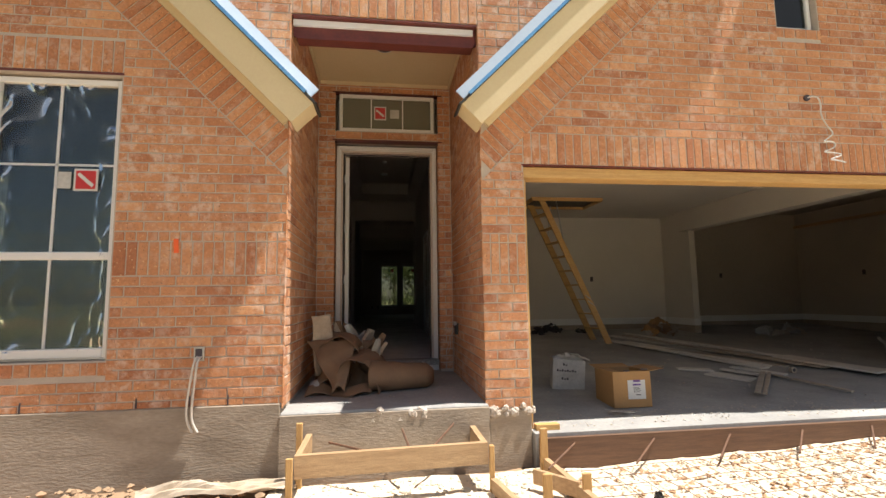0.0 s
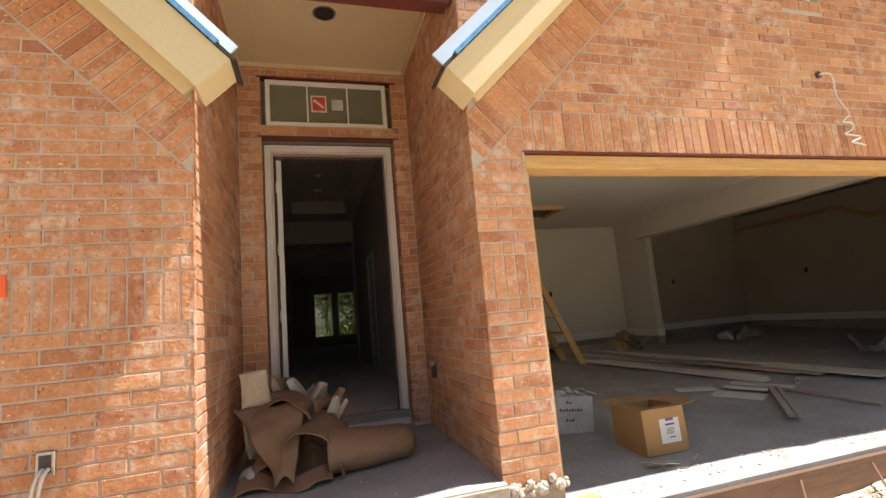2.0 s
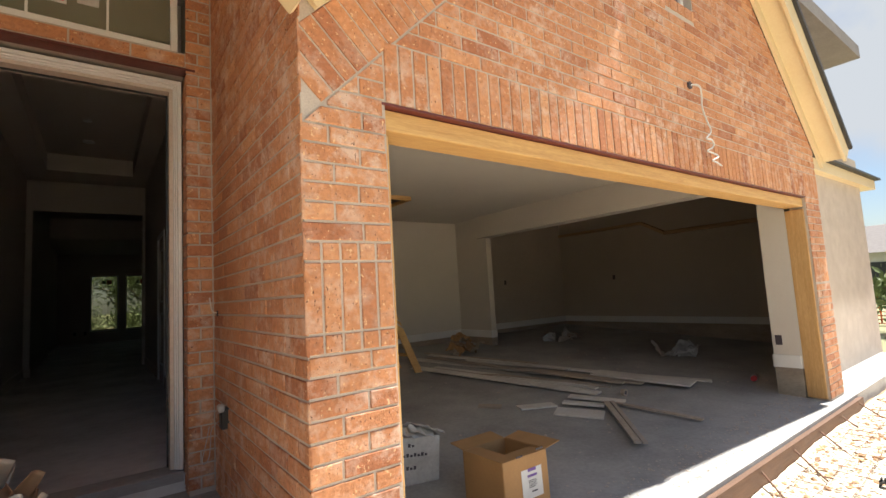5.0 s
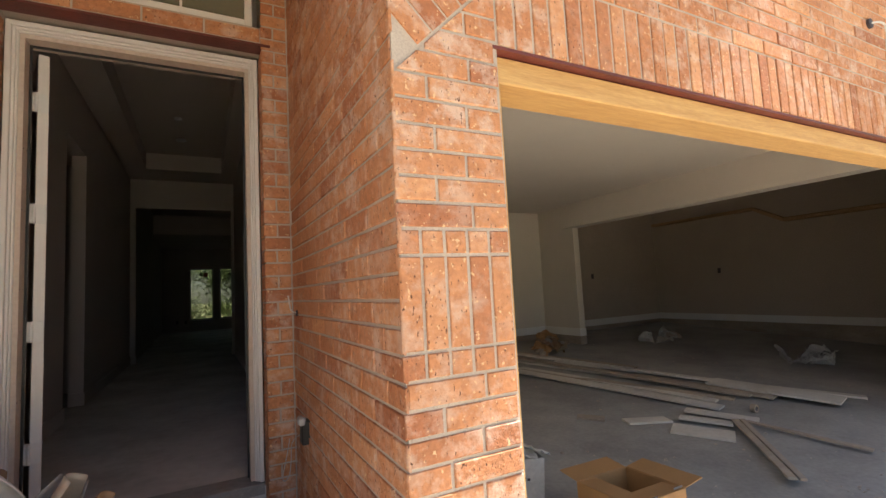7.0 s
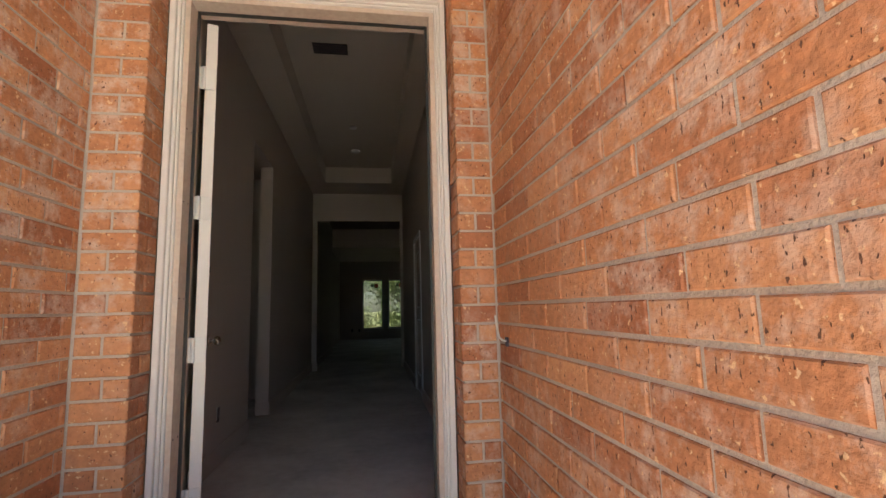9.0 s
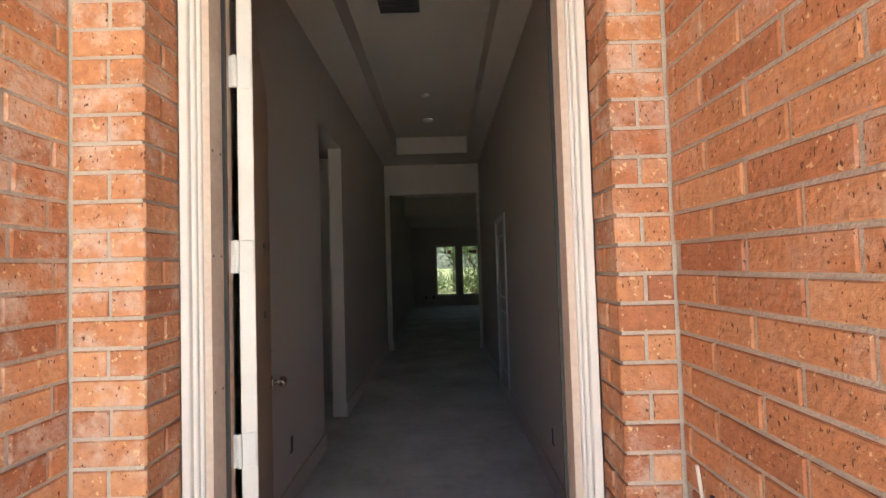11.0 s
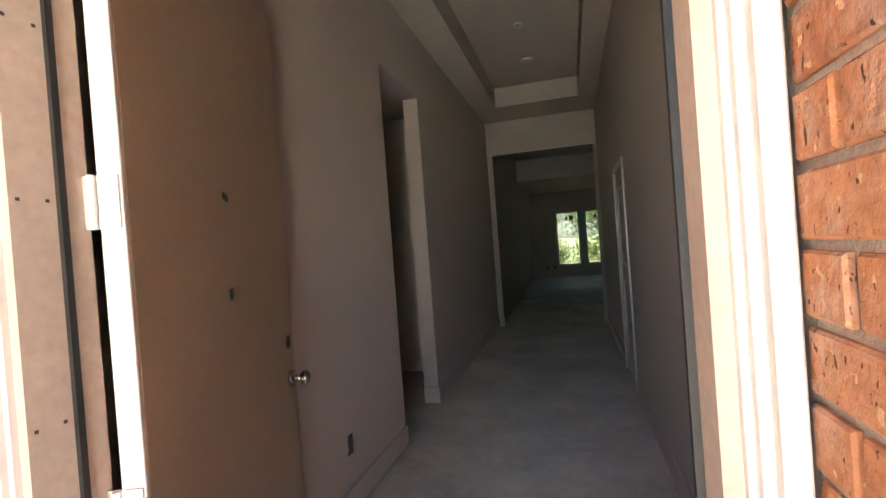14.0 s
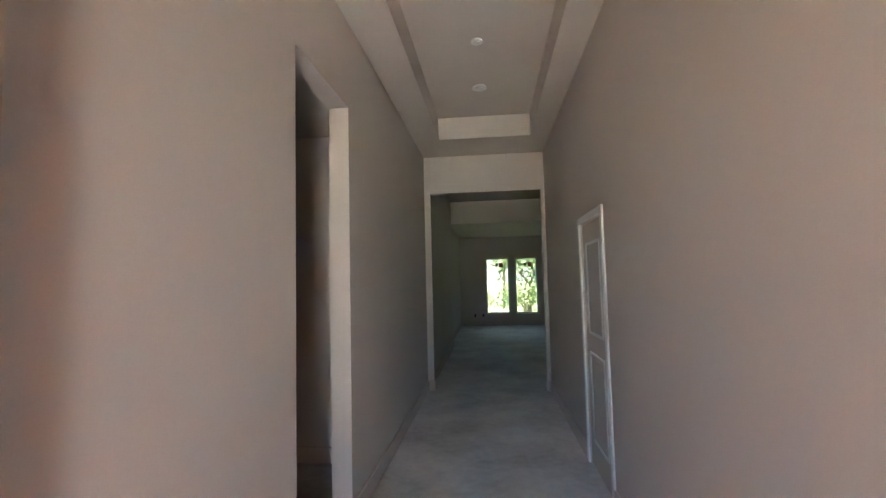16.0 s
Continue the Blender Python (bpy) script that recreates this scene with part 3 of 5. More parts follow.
# ---- gable rakes ----
def rake(name, x0, z0, x1, z1, out, label):
    """A rake overhang: deep fascia, soffit strip, frieze on the brick, drip edge and roof wrap. (x0, z0) is the low end of the frieze."""
    ob = empty(name, (0, 0, 0), label, "gable trim", "gable trims", "structure")
    d = Vector((x1 - x0, 0, z1 - z0)).normalized()
    up = Vector((-d.z, 0, d.x))
    if up.z < 0:
        up = -up
    p, q = Vector((x0, 0, z0)), Vector((x1, 0, z1))

    def strip(part, a, b, y0, y1, material, low=0.0):
        s = Shape()
        s.prism([p + a * up + low * d, q + a * up, q + b * up, p + b * up + low * d], (0, y0, 0), (0, y1, 0))
        return s.done(part, material, ob)

    strip("frieze_board", 0.0, 0.16, FRONT - 0.03, FRONT - 0.003, RAKE)
    strip("soffit", 0.10, 0.125, FRONT - out, FRONT - 0.03, RAKE, -0.09)
    strip("fascia", 0.03, 0.235, FRONT - out - 0.028, FRONT - out, RAKE, -0.11)
    strip("drip_edge", 0.237, 0.252, FRONT - out - 0.045, FRONT + 0.0, SHINGLE, -0.135)
    strip("edge_film", 0.238, 0.262, FRONT - out - 0.052, FRONT - 0.01, BLUE, -0.02)
    strip("roof_wrap", 0.264, 0.272, FRONT - out + 0.02, FRONT - 0.01, MEMBRANE, 0.03)
    strip("wall_flashing", 0.273, 0.38, FRONT - 0.022, FRONT - 0.008, MEMBRANE, 0.02)
    s = Shape()
    t = p - 0.11 * d
    s.prism([t + 0.03 * up, t + 0.235 * up, t + 0.235 * up + 0.02 * d, t + 0.03 * up + 0.02 * d], (0, FRONT - out, 0), (0, FRONT - 0.02, 0))
    s.done("end_board", RAKE, ob)
    return ob


OUT = 0.20
rake("gable_trim", 0.84, 2.53, APEX_X, rake_right(APEX_X), OUT, "cream fibre-cement rake board with blue and white roof wrap")
rake("gable_trim", -0.72, 2.49, -3.4, rake_left(-3.4), OUT, "cream fibre-cement rake board with blue and white roof wrap")
ob = empty("gable_trim", (0, 0, 0), "cream rake board with a dark drip edge on the gable's outer slope", "gable trim", "gable trims", "structure")
d = Vector((APEX_X - 6.60, 0, rake_far(APEX_X) - rake_far(6.60))).normalized()
up = Vector((-d.z, 0, d.x))
up = up if up.z > 0 else -up
p, q = Vector((6.60, 0, rake_far(6.60))), Vector((APEX_X, 0, rake_far(APEX_X)))
for part, a, b, y0, y1, m in (("frieze_board", 0.0, 0.16, FRONT - 0.03, FRONT - 0.003, RAKE), ("soffit", 0.10, 0.13, FRONT - OUT, FRONT - 0.03, RAKE), ("fascia", 0.04, 0.24, FRONT - OUT - 0.028, FRONT - OUT, RAKE), ("drip_edge", 0.243, 0.285, FRONT - OUT - 0.06, FRONT + 0.3, SHINGLE)):
    s = Shape()
    s.prism([p + a * up, q + a * up, q + b * up, p + b * up], (0, y0, 0), (0, y1, 0))
    s.done(part, m, ob)


# ---- entrance ----
def entrance():
    ob = empty("door_entrance", (0, 0, 0), "pale primed entrance frame with its brown door standing open", "door", kind="structure")
    x0, x1, z0, z1 = -0.494, 0.626, 0.53, 2.918
    w = 0.045

    def profile(part, a, b, y0, y1, material):
        """A frame of three sides between insets a and b."""
        s = Shape()
        s.box(x0 + a, x0 + b, y0, y1, z0, z1 - a, 0.003).box(x1 - b, x1 - a, y0, y1, z0, z1 - a, 0.003).box(x0 + b, x1 - b, y0, y1, z1 - b, z1 - a, 0.003)
        return s.done(part, material, ob)

    profile("casing", 0, 0.024, CASE - 0.012, CASE + 0.10, CASING)
    profile("casing_bead", 0.024, 0.036, CASE + 0.004, CASE + 0.10, CASING)
    profile("casing_inner", 0.036, w, CASE + 0.016, CASE + 0.10, CASING)
    s = Shape()
    s.box(x0 + w, x0 + w + 0.02, CASE + 0.03, 5.43, z0, z1 - w).box(x1 - w - 0.02, x1 - w, CASE + 0.03, 5.43, z0, z1 - w).box(x0 + w + 0.02, x1 - w - 0.02, CASE + 0.03, 5.43, z1 - w - 0.02, z1 - w)
    s.done("jamb", JAMB_TAN, ob)
    s = Shape()
    s.box(x0 + w + 0.02, x0 + w + 0.03, 5.372, 5.384, z0, z1 - w - 0.02).box(x1 - w - 0.03, x1 - w - 0.02, 5.372, 5.384, z0, z1 - w - 0.02).box(x0 + w + 0.03, x1 - w - 0.03, 5.372, 5.384, z1 - w - 0.03, z1 - w - 0.02)
    s.done("weatherstrip", BLACK, ob)
    s = Shape()
    s.box(x0 - 0.005, x1 + 0.005, CASE - 0.01, 5.43, 0.46, 0.522, 0.004)
    s.done("threshold", CONCRETE, ob)
    s = Shape()
    for px, pz in ((x0 + w + 0.0205, 2.30), (x0 + w + 0.0205, 1.62), (x0 + w + 0.0205, 1.1), (x0 + w + 0.0205, 2.0)):
        for dy in (0.30, 0.345):
            s.box(px - 0.0015, px + 0.0005, 5.26 + dy - 0.25, 5.266 + dy - 0.25, pz, pz + 0.006)
    s.done("nail_hole", INK, ob)
    return ob


entrance()


def entrance_leaf():
    """Flush leaf swung back into the hall; local x runs from hinge to latch."""
    ang = math.degrees(math.atan2(1.0, -0.325))
    ob = empty("entrance_door_leaf", label="brown-primed flush entrance door standing open against the hall wall", category="door", m=pose(-0.366, 5.445, 0.528, 0, 0, ang))
    L, T, H = 1.0, 0.045, 2.31
    Shape().box(0.012, L, 0.0, T, 0, H, 0.003).done("leaf", DOOR_PAINT, ob)
    Shape().box(0.0, 0.0115, 0.0, T, 0, H, 0.002).done("leaf_edge", CASING, ob)
    return ob, L, T, H


leaf, LL, LT, LH = entrance_leaf()


def knob(parent):
    s = Shape()
    for side in (-1, 1):
        y = 0.0 if side < 0 else LT
        s.tube((LL - 0.065, y, 0.876), (LL - 0.065, y + side * 0.010, 0.876), 0.034, 20)
        s.tube((LL - 0.065, y + side * 0.010, 0.876), (LL - 0.065, y + side * 0.045, 0.876), 0.012, 14)
        g = bmesh.ops.create_uvsphere(s.bm, u_segments=20, v_segments=12, radius=0.028)
        bmesh.ops.transform(s.bm, matrix=pose(LL - 0.065, y + side * 0.055, 0.876) @ Matrix.Diagonal((1, 0.75, 1, 1)), verts=g["verts"])
    s.done("knob", NICKEL, parent, True)
    Shape().tube((LL - 0.065, -0.0012, 1.02), (LL - 0.065, 0.002, 1.02), 0.026, 20).done("latch_hole", INK, parent)
    for x, z, r in ((0.45, 1.53, 20), (0.445, 1.255, 80)):
        s = Shape()
        s.box(-0.016, 0.016, -0.004, 0.0, -0.010, 0.010, 0.002, pose(x, 0, z, 0, r, 0))
        s.done("tape_scrap", GREEN, parent)


knob(leaf)
for z in (0.26, 0.84, 1.425, 2.0):
    s = Shape()
    s.box(-0.0035, 0.0, 0.004, 0.046, z, z + 0.10, 0.001).box(-0.0035, 0.0, 0.054, 0.085, z, z + 0.10, 0.001).tube((-0.006, 0.05, z), (-0.006, 0.05, z + 0.10), 0.008, 10)
    o = s.done("hinge", TRIM, leaf)
    o.location = (-0.001, 0, 0)


def transom():
    ob = empty("window_transom", (0, 0, 0), "white vinyl transom window with a red and white sticker", "window", kind="structure")
    x0, x1, z0, z1, y = -0.463, 0.592, TZ0 + 0.005, TZ1, BACK + 0.02
    s = Shape()
    f = 0.038
    s.box(x0, x0 + f, y, y + 0.06, z0, z1, 0.004).box(x1 - f, x1, y, y + 0.06, z0, z1, 0.004).box(x0 + f, x1 - f, y, y + 0.06, z0, z0 + f, 0.004).box(x0 + f, x1 - f, y, y + 0.06, z1 - f, z1, 0.004)
    s.done("frame", VINYL, ob)
    s = Shape()
    for k in (1, 2):
        x = x0 + (x1 - x0) * k / 3
        s.box(x - 0.006, x + 0.006, y + 0.016, y + 0.0245, z0 + f, z1 - f)
    s.done("muntin", VINYL, ob)
    g = Shape().box(x0 + f, x1 - f, y + 0.026, y + 0.03, z0 + f, z1 - f).done("pane", LIT_PANE, ob)
    g.visible_shadow = False
    Shape().box(-0.08, 0.055, y + 0.021, y + 0.0255, 3.195, 3.352).done("sticker", WHITE, ob)
    Shape().box(-0.068, 0.043, y + 0.019, y + 0.0208, 3.209, 3.338).done("sticker_red", RED, ob)
    s = Shape()
    s.box(-0.055, 0.055, y + 0.017, y + 0.0188, -0.011, 0.011, 0, pose(-0.0125, 0, 3.272, 0, 40, 0))
    s.done("sticker_bar", WHITE, ob)
    Shape().box(0.10, 0.20, y + 0.021, y + 0.0255, 3.22, 3.32).done("label_sheet", SCRAP, ob)
    return ob


transom()
# steel lintels over transom and door, ragged flashing
sh = Shape()
sh.box(DX0 - 0.03, DX1 + 0.05, BACK - 0.004, BACK + 0.08, TZ1 + 0.008, TZ1 + 0.018).box(DX0 - 0.03, DX1 + 0.05, BACK - 0.006, BACK + 0.10, DTOP + 0.004, DTOP + 0.016)
tagged(sh.done("lintel_entrance", STEEL_RED), label="rust-red steel lintels over door and transom", kind="structure")


def front_window():
    ob = empty("window_front", (0, 0, 0), "white vinyl single-hung window under wrinkled clear film", "window", kind="structure")
    x0, x1, z0, z1, y = WX0, WX1, WZ0 + 0.02, WZ1 - 0.015, FRONT + 0.045
    f = 0.045
    zm = 1.52
    s = Shape()
    s.box(x0, x0 + f, y, y + 0.08, z0, z1, 0.005).box(x1 - f, x1, y, y + 0.08, z0, z1, 0.005).box(x0 + f, x1 - f, y, y + 0.08, z0, z0 + f * 1.4, 0.005).box(x0 + f, x1 - f, y, y + 0.08, z1 - f, z1, 0.005).box(x0 + f, x1 - f, y + 0.01, y + 0.07, zm - 0.028, zm + 0.028, 0.005)
    s.done("frame", VINYL, ob)
    s = Shape()
    xs = [(x0 + x1) / 2]
    for x in xs:
        s.box(x - 0.009, x + 0.009, y + 0.026, y + 0.033, z0 + f, zm - 0.028).box(x - 0.009, x + 0.009, y + 0.026, y + 0.033, zm + 0.028, z1 - f)
    s.box(x0 + f, x1 - f, y + 0.026, y + 0.033, 2.165, 2.18)
    s.done("muntin", VINYL, ob)
    for a, b in ((z0 + f, zm - 0.028), (zm + 0.028, z1 - f)):
        g = Shape().box(x0 + f, x1 - f, y + 0.034, y + 0.038, a, b).done("pane", DARKGLASS, ob)
        g.visible_shadow = False
    # loose film, pulled in folds
    vs, fs = [], []
    nx, nz = 60, 80
    for j in range(nz + 1):
        for i in range(nx + 1):
            u, v = i / nx, j / nz
            x, z = x0 + f + u * (x1 - x0 - 2 * f), z0 + f + v * (z1 - z0 - 2 * f)
            e = min(u, 1 - u, v, 1 - v)
            w = noise.noise(Vector((u * 5 + 2 * noise.noise(Vector((u * 2, v * 2, 0))), v * 9, 3)))
            r = (1 - abs(w)) ** 10 * 0.026 * (1.2 - min(e * 6, 1)) + 0.0008 * noise.noise(Vector((u * 5, v * 9, 7)))
            vs.append((x, y + 0.024 - r, z))
    for j in range(nz):
        for i in range(nx):
            k = j * (nx + 1) + i
            fs.append((k, k + 1, k + nx + 2, k + nx + 1))
    g = new("film", mesh_of("film", vs, fs, FILM, True))
    g.parent = ob
    g.visible_shadow = False
    tagged(g, label="wrinkled clear protective film")
    Shape().box(-2.158, -2.0, y + 0.010, y + 0.012, 1.982, 2.142).done("sticker", WHITE, ob)
    Shape().box(-2.144, -2.014, y + 0.008, y + 0.0098, 1.996, 2.128).done("sticker_red", RED, ob)
    s = Shape()
    s.box(-0.066, 0.066, y + 0.006, y + 0.0078, -0.012, 0.012, 0, pose(-2.079, 0, 2.062, 0, 42, 0))
    s.done("sticker_bar", WHITE, ob)
    Shape().box(-2.264, -2.176, y + 0.010, y + 0.012, 1.998, 2.118).done("label_sheet", SCRAP, ob)
    return ob


front_window()
slab("lintel_window", WX0 - 0.05, WX1 + 0.02, FRONT + 0.004, FRONT + 0.04, WZ1 + 0.008, WZ1 + 0.026, STEEL_RED, kind="structure", label="rust-red steel lintel over the front window")


def upper_window():
    ob = empty("window_upper", (0, 0, 0), "small white vinyl window high in the gable", "window", kind="structure")
    x0, x1, z0, z1, y = UX0 + 0.01, UX1 - 0.01, UZ0 + 0.005, UZ1, FRONT + 0.06
    s = Shape()
    s.box(x0, x0 + 0.04, y, y + 0.06, z0, z1, 0.004).box(x1 - 0.04, x1, y, y + 0.06, z0, z1, 0.004).box(x0 + 0.04, x1 - 0.04, y, y + 0.06, z0, z0 + 0.04, 0.004)
    s.done("frame", VINYL, ob)
    Shape().box(x0 + 0.20, x0 + 0.212, y + 0.03, y + 0.04, z0 + 0.04, z1).done("muntin", VINYL, ob)
    Shape().box(x0 + 0.04, x1 - 0.04, y + 0.024, y + 0.028, z0 + 0.04, z1).done("pane", DARKGLASS, ob)
    # added black sheet stands in for the unlit attic behind the pane
    Shape().box(x0 - 0.2, x1 + 0.2, y + 0.09, y + 0.1, z0 - 0.2, z1 + 0.1).done("attic_dark_backing", BLACK, ob)
    return ob


upper_window()

# ---- hall: trim, doors, fixtures ----
def baseboards():
    sh = Shape()
    z0, z1, t = FL + 0.002, FL + 0.135, 0.014
    for x0, x1, y0, y1 in ((HL, HL + t, 6.45, OY0), (HL, HL + t, OY1, EY), (HR - t, HR, 5.43, IY0 - 0.06), (HR - t, HR, IY1 + 0.06, EY),
                           (HL - 0.13, HL + t, OY1 - t, OY1), (HL - 0.13, HL + t, OY0, OY0 + t), (EX0 - 0.07, EX0 + t, EY - t, EY), (EX0, EX0 + t, EY, EY + 0.14), (EX1 - t, EX1 + 0.04, EY - t, EY), (EX1 - t, EX1, EY, EY + 0.14),
                           (-0.757, -0.757 + t, EY + 0.15, 16.29), (-0.85, -0.757 + t, 16.29, 16.29 + t), (-0.87, -0.87 + t, 16.31, BY), (-0.87, 5.9, BY - t, BY), (-5.0, HL - 0.14, 9.6 - t, 9.6)):
        sh.box(x0, x1, y0, y1, z0, z1, 0.003)
    return tagged(sh.done("baseboard", DRYWALL), label="baseboard painted like the hall walls", kind="structure")


baseboards()


def closet_door():
    ob = empty("door_closet", (0, 0, 0), "closed two-panel interior door with pale casing in the hall wall", "door", kind="structure")
    x = HR
    s = Shape()
    c = 0.055
    s.box(x - 0.016, x, IY0 - c, IY0, FL, ITOP + c, 0.004).box(x - 0.016, x, IY1, IY1 + c, FL, ITOP + c, 0.004).box(x - 0.016, x, IY0, IY1, ITOP, ITOP + c, 0.004)
    s.done("casing", TRIM, ob)
    s = Shape()
    xf = x + 0.012
    s.box(xf, xf + 0.035, IY0 + 0.004, IY1 - 0.004, FL + 0.012, ITOP - 0.004, 0.002)
    s.done("leaf", DRYWALL, ob)
    for z0, z1 in ((FL + 0.22, FL + 0.92), (FL + 1.06, ITOP - 0.16)):
        s = Shape()
        y0, y1 = IY0 + 0.14, IY1 - 0.14
        for b in ((y0, y0 + 0.022, z0, z1), (y1 - 0.022, y1, z0, z1), (y0 + 0.022, y1 - 0.022, z0, z0 + 0.022), (y0 + 0.022, y1 - 0.022, z1 - 0.022, z1)):
            s.box(xf - 0.008, xf + 0.001, b[0], b[1], b[2], b[3], 0.003)
        s.done("panel_moulding", TRIM, ob)
        Shape().box(xf - 0.004, xf + 0.001, y0 + 0.04, y1 - 0.04, z0 + 0.04, z1 - 0.04, 0.003).done("panel", DRYWALL, ob)
    for z in (FL + 0.2, FL + 1.0, FL + 1.8):
        s = Shape()
        s.box(x - 0.004, xf, IY0 - 0.004, IY0 + 0.030, z, z + 0.09).tube((x - 0.008, IY0 + 0.004, z), (x - 0.008, IY0 + 0.004, z + 0.09), 0.008, 8)
        s.done("hinge", STEEL, ob)
    return ob


closet_door()


def ceiling_disc(name, x, y, z, r, label, category, material):
    ob = empty(name, (x, y, z), label, category)
    Shape().tube((0, 0, -0.02), (0, 0, 0), r, 24, r * 0.9).done("body", material, ob)
    Shape().tube((0, 0, -0.028), (0, 0, -0.02), r * 0.6, 24, r * 0.6).done("cap", material, ob)
    return ob


ceiling_disc("ceiling_light_box", 0.065, 9.5, TTOP, 0.05, "small round ceiling light box in the hall tray", "light box", TRIM)
ceiling_disc("smoke_detector", 0.065, 10.45, TTOP, 0.075, "white round smoke detector on the hall ceiling", "smoke detector", TRIM)
ob = empty("air_vent", (-0.07, 7.6, TTOP), "dark rectangular air vent opening in the hall ceiling", "air vent")
Shape().box(-0.16, 0.16, -0.09, 0.09, -0.006, 0.0).done("hole", BLACK, ob)
sh = Shape()
for k in range(5):
    sh.box(-0.15, 0.15, -0.08 + k * 0.036, -0.072 + k * 0.036, -0.016, -0.006)
sh.done("louvre", INK, ob)


def wall_socket(x, y, z, side, label, open_box=True):
    """A cut-out for a socket in a wall that faces along x."""
    ob = empty("socket_cutout", (x, y, z), label, "outlet", "outlet cut-outs")
    s = Shape()
    s.box(0, side * 0.003, -0.028, 0.028, -0.05, 0.05)
    s.done("opening", INK, ob)
    Shape().box(0, side * 0.0045, -0.033, -0.028, -0.03, 0.055).done("torn_edge", WHITE, ob)
    Shape().box(0, side * 0.0045, 0.028, 0.034, -0.05, 0.02).done("torn_edge", WHITE, ob)
    return ob


wall_socket(HL, 6.98, FL + 0.35, 1, "rough cut outlet opening in the hall drywall")
wall_socket(HR, 7.0, FL + 0.34, -1, "rough cut outlet opening in the hall drywall")
for x in (-0.42, -0.16):
    ob = empty("socket_cutout", (x, BY, FL + 0.33), "dark outlet opening in the rear wall", "outlet", "outlet cut-outs")
    Shape().box(-0.03, 0.03, -0.004, 0, -0.05, 0.05).done("opening", INK, ob)
for x, y, z, a in ((6.42, 9.655, 1.6, 0), (7.6, 9.655, 1.62, 0), (4.4, 9.395, 1.55, 0), (GR - 0.005, 8.2, 1.6, 90), (GX1 - 0.034, 3.93, 0.78, 90)):
    ob = empty("socket_cutout", label="dark outlet box opening in the garage wall", category="outlet", group="outlet cut-outs", m=pose(x, y, z, 0, 0, a))
    Shape().box(-0.03, 0.03, -0.004, 0.004, -0.05, 0.05).done("opening", INK, ob)


def rear_window(x0, x1):
    ob = empty("window_rear", (0, 0, 0), "tall white vinyl window looking out on trees", "window", "rear windows", "structure")
    y = BY + 0.06
    f = 0.04
    s = Shape()
    s.box(x0, x0 + f, y, y + 0.07, BZ0, BZ1, 0.004).box(x1 - f, x1, y, y + 0.07, BZ0, BZ1, 0.004).box(x0 + f, x1 - f, y, y + 0.07, BZ0, BZ0 + f, 0.004).box(x0 + f, x1 - f, y, y + 0.07, BZ1 - f, BZ1, 0.004)
    s.done("frame", VINYL, ob)
    g = Shape().box(x0 + f, x1 - f, y + 0.03, y + 0.034, BZ0 + f, BZ1 - f).done("pane", GLASS, ob)
    g.visible_shadow = False
    Shape().box(x0 - 0.03, x1 + 0.03, BY - 0.03, BY + 0.05, BZ0 - 0.02, BZ0, 0.003).done("sill", TRIM, ob)
    xm = (x0 + x1) / 2
    Shape().box(xm + 0.06, xm + 0.19, y + 0.024, y + 0.028, BZ1 - 0.30, BZ1 - 0.16).done("sticker", RED, ob)
    Shape().box(xm - 0.06, xm + 0.02, y + 0.024, y + 0.028, BZ1 - 0.27, BZ1 - 0.17).done("sticker_grey", INK, ob)
    return ob


for a, b in BW:
    rear_window(a, b)
window_light("front_window_light", look((-2.285, FRONT + 0.17, 1.8), (-2.285, FRONT + 4, 1.5)), 0.8, 1.9, 12)

# ---- porch: heap of floor paper ----
def crumpled(name, m, w, h, bend, material, parent, seed, amp=0.03, nx=18, ny=14):
    """A stiff sheet bent to an arch and creased."""
    vs, fs = [], []
    for j in range(ny + 1):
        for i in range(nx + 1):
            u, v = i / nx - 0.5, j / ny - 0.5
            a = u * bend
            x = w * (math.sin(a) / bend if bend else u)
            z = w * ((1 - math.cos(a)) / bend if bend else 0)
            r = noise.noise(Vector((u * 3.2 + seed, v * 3.2, seed * 1.7)))
            crease = (abs(r) - 0.25) * amp * 2.2 + amp * 0.4 * abs(noise.noise(Vector((u * 8, v * 8 + seed, 2))))
            vs.append(m @ Vector((x + amp * 0.5 * noise.noise(Vector((v * 4, seed, u))), v * h * (1 + 0.25 * noise.noise(Vector((u * 2, seed, 5)))), -z + crease)))
    for j in range(ny):
        for i in range(nx):
            k = j * (nx + 1) + i
            fs.append((k, k + 1, k + nx + 2, k + nx + 1))
    o = new(name, mesh_of(name, vs, fs, material, False))
    md = o.modifiers.new("thick", "SOLIDIFY")
    md.thickness = 0.003
    if parent:
        o.parent = parent
    return o


